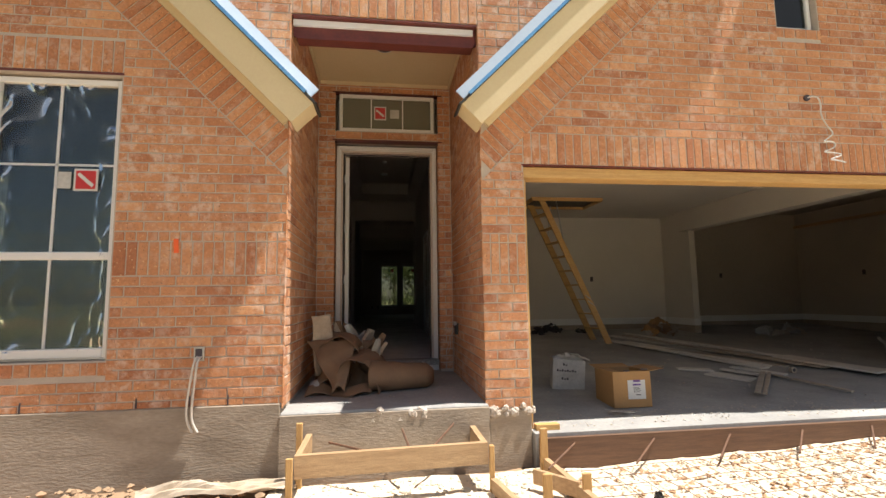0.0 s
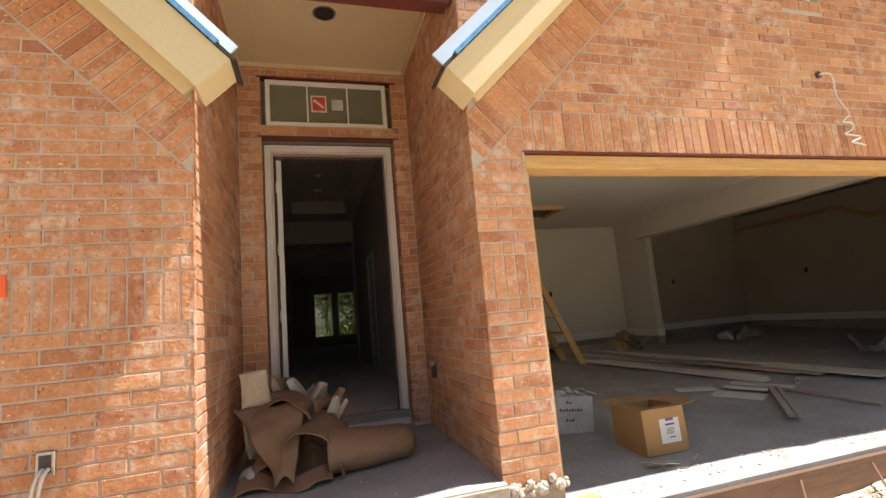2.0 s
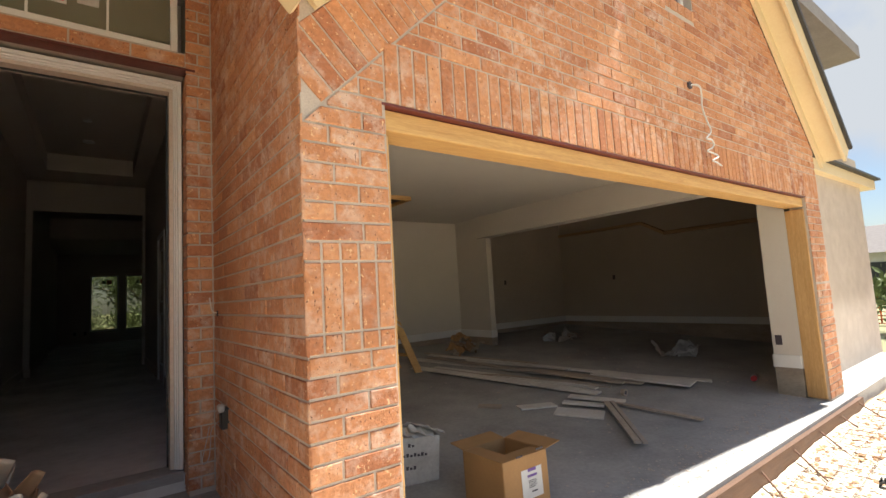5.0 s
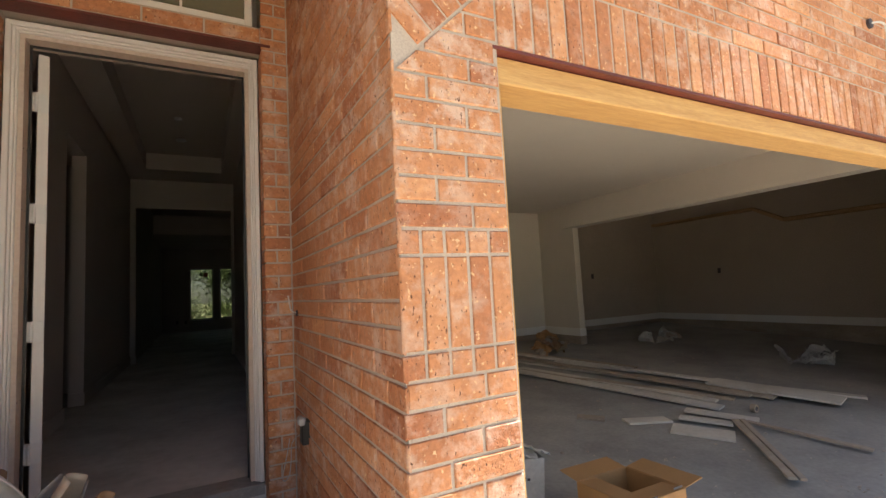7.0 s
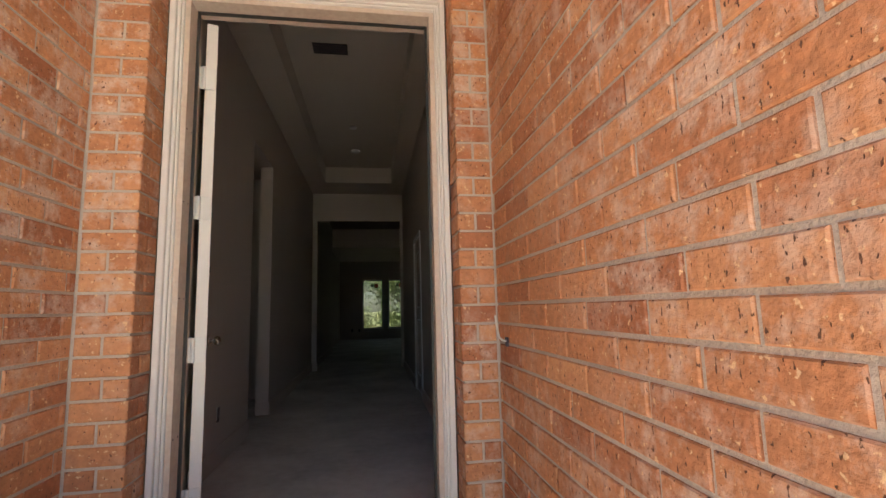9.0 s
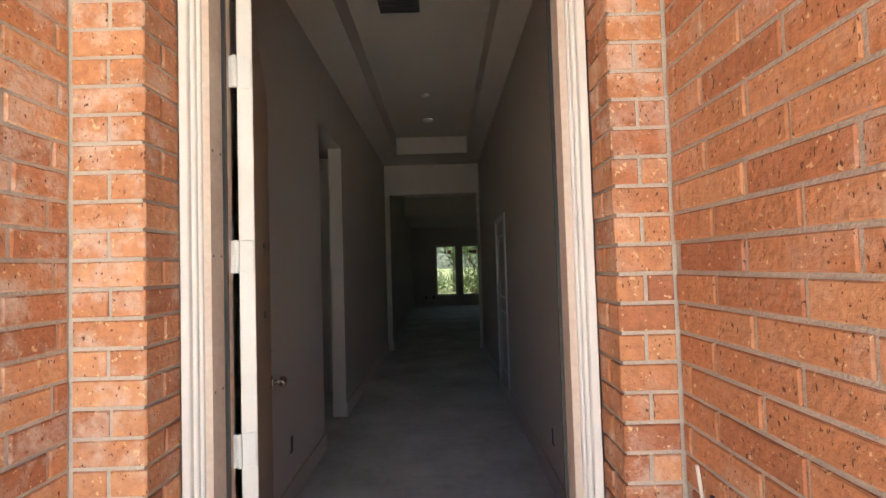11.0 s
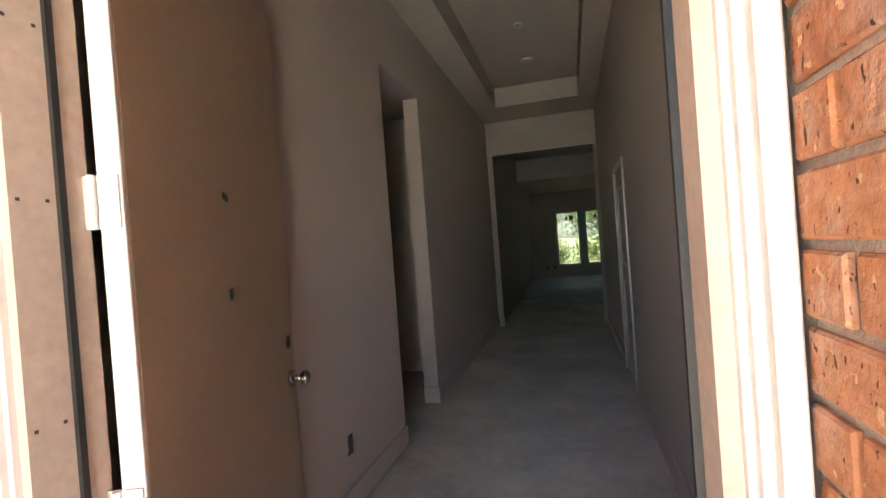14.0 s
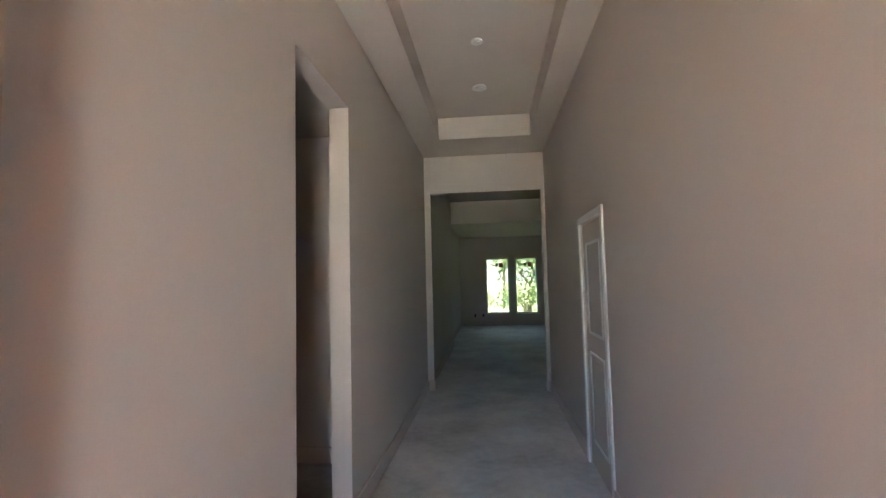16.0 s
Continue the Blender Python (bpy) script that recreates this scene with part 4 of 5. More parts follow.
def heap_mesh(name, cx, cy, rx, ry, hh, material, parent, seed):
    """A mound of paper in broad folds with a sharp broken outline."""
    vs, fs = [], []
    n, rings = 44, 16
    for j in range(rings + 1):
        t = j / rings
        for i in range(n):
            a = 2 * math.pi * i / n
            rim = 1 + 0.16 * noise.noise(Vector((math.cos(a) * 1.6 + seed, math.sin(a) * 1.6, seed)))
            x, y = cx + rx * t * rim * math.cos(a), cy + ry * t * rim * math.sin(a)
            fold = abs(noise.noise(Vector((x * 4.5 + seed, y * 4.5, seed)))) * 0.9 + 0.30 * abs(noise.noise(Vector((x * 11, y * 11, seed))))
            z = PORCH + hh * max(0.0, (1 - t ** 2.4)) * (1.05 - fold) + 0.004
            vs.append((x, y, z))
    for j in range(rings):
        for i in range(n):
            fs.append((j * n + i, j * n + (i + 1) % n, (j + 1) * n + (i + 1) % n, (j + 1) * n + i))
    o = new(name, mesh_of(name, vs, fs, material, False))
    o.parent = parent
    return o


def sheet(name, point, material, parent, nu=36, nv=20, crease=0.0, seed=0.0):
    """A sheet of stiff paper over u, v in 0..1, with soft dents."""
    vs, fs = [], []
    for j in range(nv + 1):
        for i in range(nu + 1):
            u, v = i / nu, j / nv
            p = Vector(point(u, v))
            q = p * 5.5
            w = Vector((noise.noise(q + Vector((seed, 0, 0))), noise.noise(q + Vector((0, seed, 7))), abs(noise.noise(q + Vector((3, 1, seed)))) - 0.2))
            p += w * crease
            p.z = max(p.z, PORCH + 0.004)
            vs.append(p)
    for j in range(nv):
        for i in range(nu):
            k = j * (nu + 1) + i
            fs.append((k, k + 1, k + nu + 2, k + nu + 1))
    o = new(name, mesh_of(name, vs, fs, material, True))
    md = o.modifiers.new("thick", "SOLIDIFY")
    md.thickness = 0.004
    o.parent = parent
    return o


def paper_heap():
    ob = empty("paper_heap", (0, 0, 0), "crumpled heap of brown floor-protection paper on the porch", "paper heap")
    P = PORCH
    heap_mesh("fold", -0.40, 4.56, 0.24, 0.30, 0.30, KRAFT, ob, 3.0)
    heap_mesh("fold", -0.20, 4.48, 0.28, 0.24, 0.22, KRAFT, ob, 7.0)

    def slack_roll(u, v):
        # wound once and a bit more, its lap running along the top; tapers to a flattened end
        a = -1.2 + u * 2 * math.pi * 1.18
        x = -0.10 + 0.56 * v + 0.10 * max(0.0, u - 0.85) * (1 - v)
        r = (0.150 - 0.035 * v) * (1 + 0.10 * u) * (1 if v < 0.85 else math.cos((v - 0.85) * 6.5))
        return (x, 4.24 + 0.10 * v + r * 1.25 * math.cos(a), P + 0.115 - 0.02 * v + r * 0.85 * math.sin(a))

    def arch(u, v):
        # a fold standing open to the front
        a = math.pi * (1.04 - 1.08 * u)
        r = 0.135 + 0.05 * v
        return (-0.17 + 0.02 * v + (r + 0.05) * math.cos(a) - 0.05 * (1 - v), 4.04 + 0.42 * v + 0.06 * math.sin(a), P + (0.275 + 0.05 * v) * max(0.0, math.sin(a)) ** 0.75)

    def wedge(u, v):
        # broad flap leaning down to a point at the front
        w = 0.10 + 0.34 * v
        return (-0.34 - 0.10 * v + (u - 0.5) * w, 4.02 + 0.36 * v, P + 0.02 + 0.40 * v ** 0.8 + 0.06 * math.cos((u - 0.5) * 3) * (1 - v))

    def wedge_small(u, v):
        return (-0.52 + 0.24 * u, 4.16 + 0.30 * v + 0.05 * u, P + 0.03 + 0.30 * v + 0.08 * math.sin(u * 3))

    def skirt(u, v):
        return (-0.60 + 0.52 * u, 4.00 + 0.14 * v + 0.05 * math.sin(u * 7), P + 0.012 + 0.05 * v + 0.02 * math.sin(u * 9))

    def hood(u, v):
        a = math.pi * (0.95 - 0.9 * u)
        return (-0.38 + 0.19 * math.cos(a), 4.30 + 0.34 * v, P + 0.30 + 0.14 * math.sin(a) + 0.04 * v)

    sheet("roll", slack_roll, KRAFT, ob, 48, 22, 0.016, 2.0)
    sheet("arched_fold", arch, KRAFT, ob, 40, 20, 0.030, 5.0)
    sheet("leaning_flap", wedge, KRAFT, ob, 20, 20, 0.028, 9.0)
    sheet("leaning_flap", wedge_small, KRAFT, ob, 20, 20, 0.035, 13.0)
    sheet("skirt", skirt, KRAFT, ob, 30, 8, 0.02, 17.0)
    sheet("hood", hood, KRAFT, ob, 30, 14, 0.04, 21.0)
    sheet("upright_sheet", lambda u, v: (-0.625 + 0.17 * u + 0.06 * (1 - v), 4.34 + 0.10 * u + 0.03 * math.sin(u * 4 + v * 2), P + 0.12 + 0.52 * v), KRAFT_PALE, ob, 12, 18, 0.022, 25.0)
    rnd = random.Random(5)
    for i in range(20):
        x, y = rnd.uniform(-0.52, 0.0), rnd.uniform(4.42, 4.80)
        z = P + 0.27 + 0.15 * (1 - abs(x + 0.32) / 0.4) * rnd.uniform(0.5, 1.15)
        w, h, b, lean, turn = rnd.uniform(0.06, 0.11), rnd.uniform(0.12, 0.22), rnd.uniform(0.4, 1.4), rnd.uniform(-0.5, 0.5), rnd.uniform(-1.2, 1.2)
        m = pose(x, y, z - 0.06, math.degrees(lean), math.degrees(rnd.uniform(-0.5, 0.5)), math.degrees(turn))
        sheet("scrap", lambda u, v, m=m, w=w, h=h, b=b: m @ Vector((w * math.sin((u - 0.5) * b * 2) * (1 - 0.5 * v), w * math.cos((u - 0.5) * b * 2), h * v)), rnd.choice((SCRAP, KRAFT_PALE, KRAFT, KRAFT)), ob, 8, 8, 0.02, i + 30.0)
    for i in range(3):
        x, y = -0.60 + 0.06 * i, 4.10 + 0.12 * i
        sheet("loose_edge", lambda u, v, x=x, y=y: (x + 0.20 * u, y + 0.14 * v, P + 0.02 + 0.06 * v + 0.03 * math.sin(u * 5)), (SCRAP, KRAFT, SCRAP)[i], ob, 10, 8, 0.02, i + 60.0)
    return ob


paper_heap()


def box_carton(name, m, w, d, h, material, label, flaps=True):
    ob = empty(name, label=label, category="cardboard box", m=m)
    t = 0.006
    s = Shape()
    s.box(0, w, 0, t, 0, h, 0.002).box(0, w, d - t, d, 0, h, 0.002).box(0, t, t, d - t, 0, h, 0.002).box(w - t, w, t, d - t, 0, h, 0.002).box(t, w - t, t, d - t, 0, t)
    s.done("body", material, ob)
    if flaps:
        for x, y, rz, ww, a in ((0, 0, 0, w, -62), (w, d, 180, w, 8), (0, d, -90, d, -75), (w, 0, 90, d, 8)):
            s = Shape()
            s.box(0.004, ww - 0.004, -0.13 if a > 0 else 0.004, -0.003 if a > 0 else 0.13, -0.003, 0.001, 0, pose(x, y, h, 0, 0, rz) @ pose(0, 0, 0, -a if a > 0 else -min(-a, 50) * 0.1, 0, 0))
            s.done("flap", material, ob)
    return ob


cb = box_carton("carton", pose(1.995, 3.965, 0.228, -2, 0, -1), 0.345, 0.36, 0.305, CARD, "open brown cardboard carton with a white shipping label")
Shape().box(0.13, 0.29, -0.0025, 0.0, 0.07, 0.23).done("shipping_label", WHITE, cb)
Shape().box(0.18, 0.245, -0.004, -0.0027, 0.215, 0.232).box(0.175, 0.25, -0.004, -0.0027, 0.185, 0.198).done("violet_bar", PURPLE, cb)
sh = Shape()
for k in range(5):
    sh.box(0.18, 0.235 + 0.01 * (k % 2), -0.004, -0.0027, 0.165 - k * 0.009, 0.168 - k * 0.009)
sh.box(0.20, 0.245, -0.004, -0.0027, 0.102, 0.109).box(0.10, 0.15, -0.002, 0, 0.305, 0.315).box(0.26, 0.32, -0.002, 0, 0.315, 0.325)
tagged(sh.done("print_bar", INK, cb), kind="stuff")
wb = box_carton("carton", pose(1.72, 4.72, 0.262, 0, 4, -14), 0.32, 0.26, 0.30, SCRAP, "pale grey worn carton with scrap paper on top", False)
for k in range(4):
    crumpled("paper_scrap", pose(0.16 + 0.03 * k, 0.12, 0.31 + 0.008 * k, 8 * k, 5, 40 * k), 0.26, 0.16, 0.5, WHITE, wb, 80.0 + k, 0.02, 8, 6)
sh = Shape()
for k, (x, z, w) in enumerate(((0.10, 0.24, 0.05), (0.04, 0.18, 0.20), (0.09, 0.10, 0.09))):
    for i in range(int(w / 0.025)):
        sh.box(x + i * 0.025, x + i * 0.025 + 0.017, -0.002, 0, z, z + 0.022 - 0.008 * (i % 2))
tagged(sh.done("marker_scrawl", INK, wb), kind="stuff")


# ---- garage: boards on the floor ----
def board(x0, y0, x1, y1, w, th, material, lift=0.0, label="long raw trim board lying on the garage floor"):
    a, b = Vector((x0, y0, garage_z(y0) + lift)), Vector((x1, y1, garage_z(y1) + lift))
    L = (b - a).length
    d = (b - a).normalized()
    side = Vector((-d.y, d.x, 0)).normalized()
    upv = d.cross(side)
    if upv.z < 0:
        side = -side
        upv = d.cross(side)
    m = Matrix((d, side, upv)).transposed().to_4x4()
    m.translation = a
    ob = Shape().box(0, L, -w / 2, w / 2, 0.001, th, 0.002).done("trim_board", material)
    ob.matrix_world = m
    return tagged(ob, label, "board", "boards on the garage floor")


PALE_BOARD = mat("primed_boards", (0.72, 0.69, 0.64), (0.56, 0.52, 0.46), 0.6, 2, 30, 0.05)
for x0, y0, x1, y1, w, m, lift in ((4.66, 8.67, 5.35, 6.78, 0.06, TRIMWOOD, 0), (4.22, 8.36, 4.96, 6.23, 0.13, PALE_BOARD, 0), (4.90, 6.40, 5.26, 5.09, 0.14, TRIMWOOD, 0.02), (4.70, 7.60, 5.55, 5.45, 0.10, PALE_BOARD, 0.02),
                                  (5.28, 5.75, 5.55, 4.66, 0.26, PALE_BOARD, 0.04), (5.55, 5.60, 6.01, 4.67, 0.09, PALE_BOARD, 0), (3.82, 7.71, 4.52, 5.16, 0.13, PALE_BOARD, 0.02), (4.02, 7.50, 4.95, 5.30, 0.10, TRIMWOOD, 0), (4.10, 7.60, 4.75, 5.35, 0.09, PALE_BOARD, 0), (4.35, 8.10, 5.05, 5.20, 0.09, TRIMWOOD, 0.04),
                                  (4.50, 8.30, 5.22, 6.10, 0.08, PALE_BOARD, 0.04), (3.55, 5.40, 3.90, 5.25, 0.12, PALE_BOARD, 0), (3.30, 5.72, 3.46, 5.55, 0.10, TRIMWOOD, 0), (4.20, 5.30, 4.44, 4.80, 0.10, PALE_BOARD, 0.02), (3.98, 5.20, 4.18, 4.86, 0.09, PALE_BOARD, 0.02), (3.74, 5.10, 3.97, 4.72, 0.20, PALE_BOARD, 0),
                                  (4.24, 4.88, 3.47, 4.09, 0.04, TRIMWOOD, 0.04), (4.29, 4.85, 3.51, 4.05, 0.03, TRIMWOOD, 0.04), (4.335, 4.84, 4.445, 4.06, 0.035, TRIMWOOD, 0.02)):
    board(x0, y0, x1, y1, w * 1.25, 0.018, m, lift)


def ladder():
    ob = empty("attic_ladder", (0, 0, 0), "folding wooden attic ladder let down from a ceiling hatch", "ladder")
    top, foot = Vector((2.72, 7.62, 2.86)), Vector((3.76, 7.50, garage_z(7.5)))
    off = Vector((-0.05, 0.46, 0))
    d = (foot - top).normalized()
    for k in (0, 1):
        a, b = top + off * k, foot + off * k
        s = Shape()
        s.prism([a + Vector((-0.055, 0, 0)), a + Vector((0.055, 0, 0)), b + Vector((0.055, 0, 0)), b + Vector((-0.055, 0, 0))], (0, -0.014, 0), (0, 0.014, 0))
        s.done("stile", PINE, ob)
    for i in range(9):
        c = top + d * ((foot - top).length * (0.10 + 0.10 * i))
        s = Shape()
        s.prism([c + Vector((-0.07, 0.015, -0.010)), c + Vector((0.05, 0.015, -0.010)), c + Vector((0.05, 0.015, 0.010)), c + Vector((-0.07, 0.015, 0.010))], (0, 0, 0), (off.x, off.y - 0.03, 0))
        s.done("tread", PINE, ob)
    s = Shape()
    s.tube(top + Vector((0.25, -0.02, 0)), top + d * 0.75 + Vector((0.05, -0.02, 0)), 0.010).tube(top + Vector((0.35, 0.5, 0)), top + d * 0.75 + off, 0.010)
    for t in (1.85, 1.95):
        c = top + d * t
        s.tube(c + Vector((-0.05, -0.02, 0.05)), c + Vector((0.06, -0.02, -0.03)), 0.008)
    tagged(s.done("hinge_bar", STEEL, ob), kind="stuff")
    s = Shape()
    for b in ((2.5, 3.75, 7.45, 7.48), (2.5, 3.75, 8.17, 8.20), (2.5, 2.53, 7.48, 8.17), (3.72, 3.75, 7.48, 8.17)):
        s.box(*b, 2.80, 2.858)
    s.done("hatch_frame", PINE, ob)
    Shape().box(2.53, 3.72, 7.48, 8.17, 2.845, 2.857).done("hatch_hole", BLACK, ob)
    return ob


ladder()


def rubble(name, x0, x1, y0, y1, n, zf, smin, smax, material, label, seed, flat=0.6):
    rnd = random.Random(seed)
    vs, fs = [], []
    for i in range(n):
        x, y = rnd.uniform(x0, x1), rnd.uniform(y0, y1)
        s = rnd.uniform(smin, smax) * rnd.uniform(0.5, 1.0)
        z = zf(x, y) + s * flat * 0.4
        b = len(vs)
        a0 = rnd.random() * 6.28
        for k in range(5):
            a = a0 + 1.2566 * k
            r = s * rnd.uniform(0.7, 1.2)
            vs.append((x + r * math.cos(a), y + r * math.sin(a), z + rnd.uniform(-0.3, 0.3) * s * flat))
        vs += [(x + rnd.uniform(-0.3, 0.3) * s, y + rnd.uniform(-0.3, 0.3) * s, z + s * flat), (x, y, z - s * flat)]
        for k in range(5):
            fs += [(b + k, b + (k + 1) % 5, b + 5), (b + (k + 1) % 5, b + k, b + 6)]
    return tagged(new(name, mesh_of(name, vs, fs, material)), label=label, kind="stuff")


STONE_PALE = mat("limestone_chips", (0.70, 0.64, 0.54), (0.56, 0.46, 0.34), 0.95, 9, 60, 0.4)
STONE_RUST = mat("rusty_chips", (0.56, 0.36, 0.21), (0.42, 0.25, 0.14), 0.95, 9, 60, 0.4)
gz = lambda x, y: ground_z(x, y) + 0.02
fz = lambda x, y: garage_z(y)
rubble("gravel", -0.7, 6.5, 0.6, FRONT - 0.17, 9000, gz, 0.008, 0.026, STONE_PALE, "pale limestone chips on the driveway base", 1)
rubble("gravel", 1.2, 7.5, 1.0, FRONT - 0.17, 4200, gz, 0.008, 0.03, STONE_RUST, "rust-coloured chips on the driveway base", 2)
rubble("soil_clods", -4.5, -0.7, 2.4, FRONT - 0.02, 900, gz, 0.01, 0.05, DIRT, "dry clods of soil along the foundation", 3)
rubble("slab_rubble", 1.3, 6.6, FRONT + 0.02, FRONT + 0.36, 620, fz, 0.004, 0.016, MORTAR, "mortar crumbs and grit along the garage opening", 4)
rubble("floor_grit", 1.3, 7.5, 3.9, 8.5, 240, fz, 0.004, 0.02, MORTAR, "scattered crumbs on the garage floor", 5)
rubble("porch_grit", XL + 0.1, XR - 0.03, 3.6, 5.0, 110, lambda x, y: PORCH, 0.003, 0.014, MORTAR, "mortar crumbs on the porch slab", 6)


def scrap_pile(x, y, rx, ry, h, mats, label, seed, n=10, category="debris pile"):
    z = garage_z(y)
    ob = empty("debris_pile", (0, 0, 0), label, category, "debris piles in the garage")
    rnd = random.Random(seed)
    for i in range(n):
        px, py = x + rnd.uniform(-rx, rx), y + rnd.uniform(-ry, ry)
        crumpled("scrap", pose(px, py, z + 0.03 + rnd.uniform(0, h), rnd.uniform(-40, 60), rnd.uniform(-40, 40), rnd.uniform(0, 180)), rnd.uniform(0.15, 0.4), rnd.uniform(0.12, 0.3), rnd.uniform(0.2, 2.2), rnd.choice(mats), ob, seed + i * 3.1, 0.05, 8, 8)
    return ob


scrap_pile(5.15, 8.3, 0.30, 0.3, 0.22, (KRAFT, TRIMWOOD, CARD), "brown scrap heap of cardboard against the garage wall", 31.0)
scrap_pile(7.45, 5.75, 0.36, 0.22, 0.07, (SCRAP, WHITE), "pale crumpled plastic lying on the garage floor", 41.0, 7)
scrap_pile(7.4, 8.0, 0.5, 0.4, 0.05, (TRIMWOOD, SCRAP), "low scatter of scrap at the back of the garage", 51.0, 8)
scrap_pile(3.4, 8.95, 0.55, 0.12, 0.08, (INK, BLACK), "dark rolled plastic sheet along the garage wall", 61.0, 6)
ob = empty("metal_offcuts", (1.98, 3.80, garage_z(3.8)), "bent grey sheet-metal offcuts on the garage floor", "metal scrap")
sh = Shape()
for i in range(7):
    sh.box(-0.09, 0.09, -0.012, 0.012, 0, 0.003, 0, pose(random.uniform(-0.05, 0.05), random.uniform(-0.05, 0.05), 0.004 + 0.005 * i, random.uniform(-6, 10), random.uniform(-5, 5), random.uniform(-30, 30)))
sh.done("strip", STEEL, ob)
ob = empty("tape_roll", (4.72, 4.99, garage_z(4.99)), "small roll of tape standing on the garage floor", "tape roll")
Shape().tube((0, -0.02, 0.036), (0, 0.02, 0.036), 0.036, 20).done("roll", TRIMWOOD, ob)
Shape().tube((0, -0.021, 0.036), (0, 0.021, 0.036), 0.02, 16).done("core", INK, ob)
ob = empty("bottle", (6.35, 4.35, garage_z(4.35)), "red-capped plastic bottle lying by the garage wall", "bottle")
Shape().tube((0, 0, 0.04), (0.12, 0.03, 0.04), 0.036, 14).done("body", SCRAP, ob)
Shape().tube((-0.05, -0.012, 0.04), (0, 0, 0.04), 0.03, 14).done("cap", RED, ob)
# brown stair stringer, level then stepping up along the wall
ob = empty("stair_stringer", (0, 0, 0), "dark stair underside and pipe on the third bay wall", "rail")
Shape().box(GR - 0.12, GR, 4.4, 6.9, 2.40, 2.47, 0.01).prism([(GR - 0.12, 6.9, 2.40), (GR - 0.12, 7.4, 2.68), (GR - 0.12, 7.4, 2.74), (GR - 0.12, 6.9, 2.47)], (0, 0, 0), (0.12, 0, 0)).box(GR - 0.12, GR, 7.4, 9.6, 2.68, 2.74, 0.01).done("rail", FORM, ob)

# ---- concrete forms in front ----
def form_box(name, segs, label, material=FORM):
    ob = empty(name, (0, 0, 0), label, "form boards", "concrete forms")
    for (x0, y0, x1, y1, z0, z1, th) in segs:
        a, b = Vector((x0, y0, 0)), Vector((x1, y1, 0))
        d = (b - a).normalized()
        s = Vector((-d.y, d.x, 0)) * th / 2
        sh = Shape()
        sh.prism([a - s, b - s, b + s, a + s], (0, 0, z0), (0, 0, z1))
        sh.done("form_board", material if abs(d.x) > abs(d.y) else FORM_Y, ob)
    return ob


fb = form_box("step_form", ((-0.51, 3.06, 0.68, 3.12, 0.135, 0.268, 0.038), (-0.49, 3.08, -0.49, 3.51, 0.135, 0.268, 0.038), (0.66, 3.14, 0.66, 3.51, 0.135, 0.268, 0.038)), "wooden form box for a concrete step at the porch")
for p, q in (((-0.35, 3.45, 0.22), (0.0, 3.2, 0.20)), ((0.15, 3.5, 0.27), (0.2, 3.2, 0.19)), ((0.52, 3.5, 0.29), (0.3, 3.2, 0.19))):
    Shape().tube(p, q, 0.008).done("rebar", RUST, fb)
for b in ((-0.56, -0.52, 3.38, 3.41, -0.1, 0.37), (-0.555, -0.515, 3.02, 3.04, -0.1, 0.26), (0.69, 0.72, 3.09, 3.12, -0.1, 0.25)):
    Shape().box(*b, 0.003).done("stake", PINE_UP, fb)
fb = form_box("walk_form", ((0.71, 3.08, 0.80, 2.55, -0.06, 0.055, 0.038), (0.80, 2.56, 1.20, 2.58, -0.06, 0.06, 0.038), (1.20, 2.58, 1.14, 3.40, -0.06, 0.07, 0.038), (-0.52, 3.0, -0.62, 1.2, -0.10, 0.04, 0.038), (0.98, 3.1, 1.18, 2.85, 0.0, 0.09, 0.03), (1.14, 2.6, 2.0, 1.3, -0.06, 0.05, 0.038)), "wooden form boards with stakes beside the walkway")
for b in ((0.93, 0.985, 2.78, 2.80, -0.1, 0.17), (1.17, 1.225, 2.78, 2.80, -0.1, 0.16), (1.11, 1.16, 3.33, 3.36, -0.1, 0.27)):
    Shape().box(*b, 0.003).done("stake", PINE_UP, fb)
fb = form_box("driveway_form", ((GX0 + 0.02, FRONT - 0.105, 6.5, FRONT - 0.105, -0.06, 0.172, 0.038),), "form board along the front of the garage slab, darkened for shade", FORM_SHADED)
for k in range(9):
    x = 1.4 + k * 0.62
    Shape().tube((x, FRONT - 0.12, 0.13), (x - 0.30, FRONT - 0.39, 0.06), 0.007).done("rebar", RUST, fb)
slab("garage_sill_board", GX0 + 0.03, 1.33, FRONT - 0.02, FRONT + 0.05, 0.20, 0.24, PINE, kind="structure")


def mesh_mat(name, x0, x1, y0, y1, step, label):
    cu = bpy.data.curves.new(name, "CURVE")
    cu.dimensions, cu.bevel_depth, cu.bevel_resolution = "3D", 0.0024, 0

    def line(pts):
        sp = cu.splines.new("POLY")
        sp.points.add(len(pts) - 1)
        for p, q in zip(sp.points, pts):
            p.co = (*q, 1)

    n = int((x1 - x0) / step)
    for i in range(n + 1):
        x = x0 + i * step
        line([(x + 0.008 * math.sin(k * 1.3 + i), y0 + (y1 - y0) * k / 16, ground_z(x, y0 + (y1 - y0) * k / 16) + 0.042) for k in range(17)])
    n2 = int((y1 - y0) / step)
    for j in range(n2 + 1):
        y = y0 + j * step
        line([(x0 + (x1 - x0) * k / 24, y + 0.008 * math.sin(k * 1.1 + j), ground_z(x0 + (x1 - x0) * k / 24, y) + 0.042) for k in range(25)])
    cu.materials.append(RUST)
    return tagged(new(name, cu), label=label, kind="stuff")


mesh_mat("wire_mesh", -0.46, 0.70, 1.0, 2.98, 0.15, "rusty welded wire mesh over the walkway base")
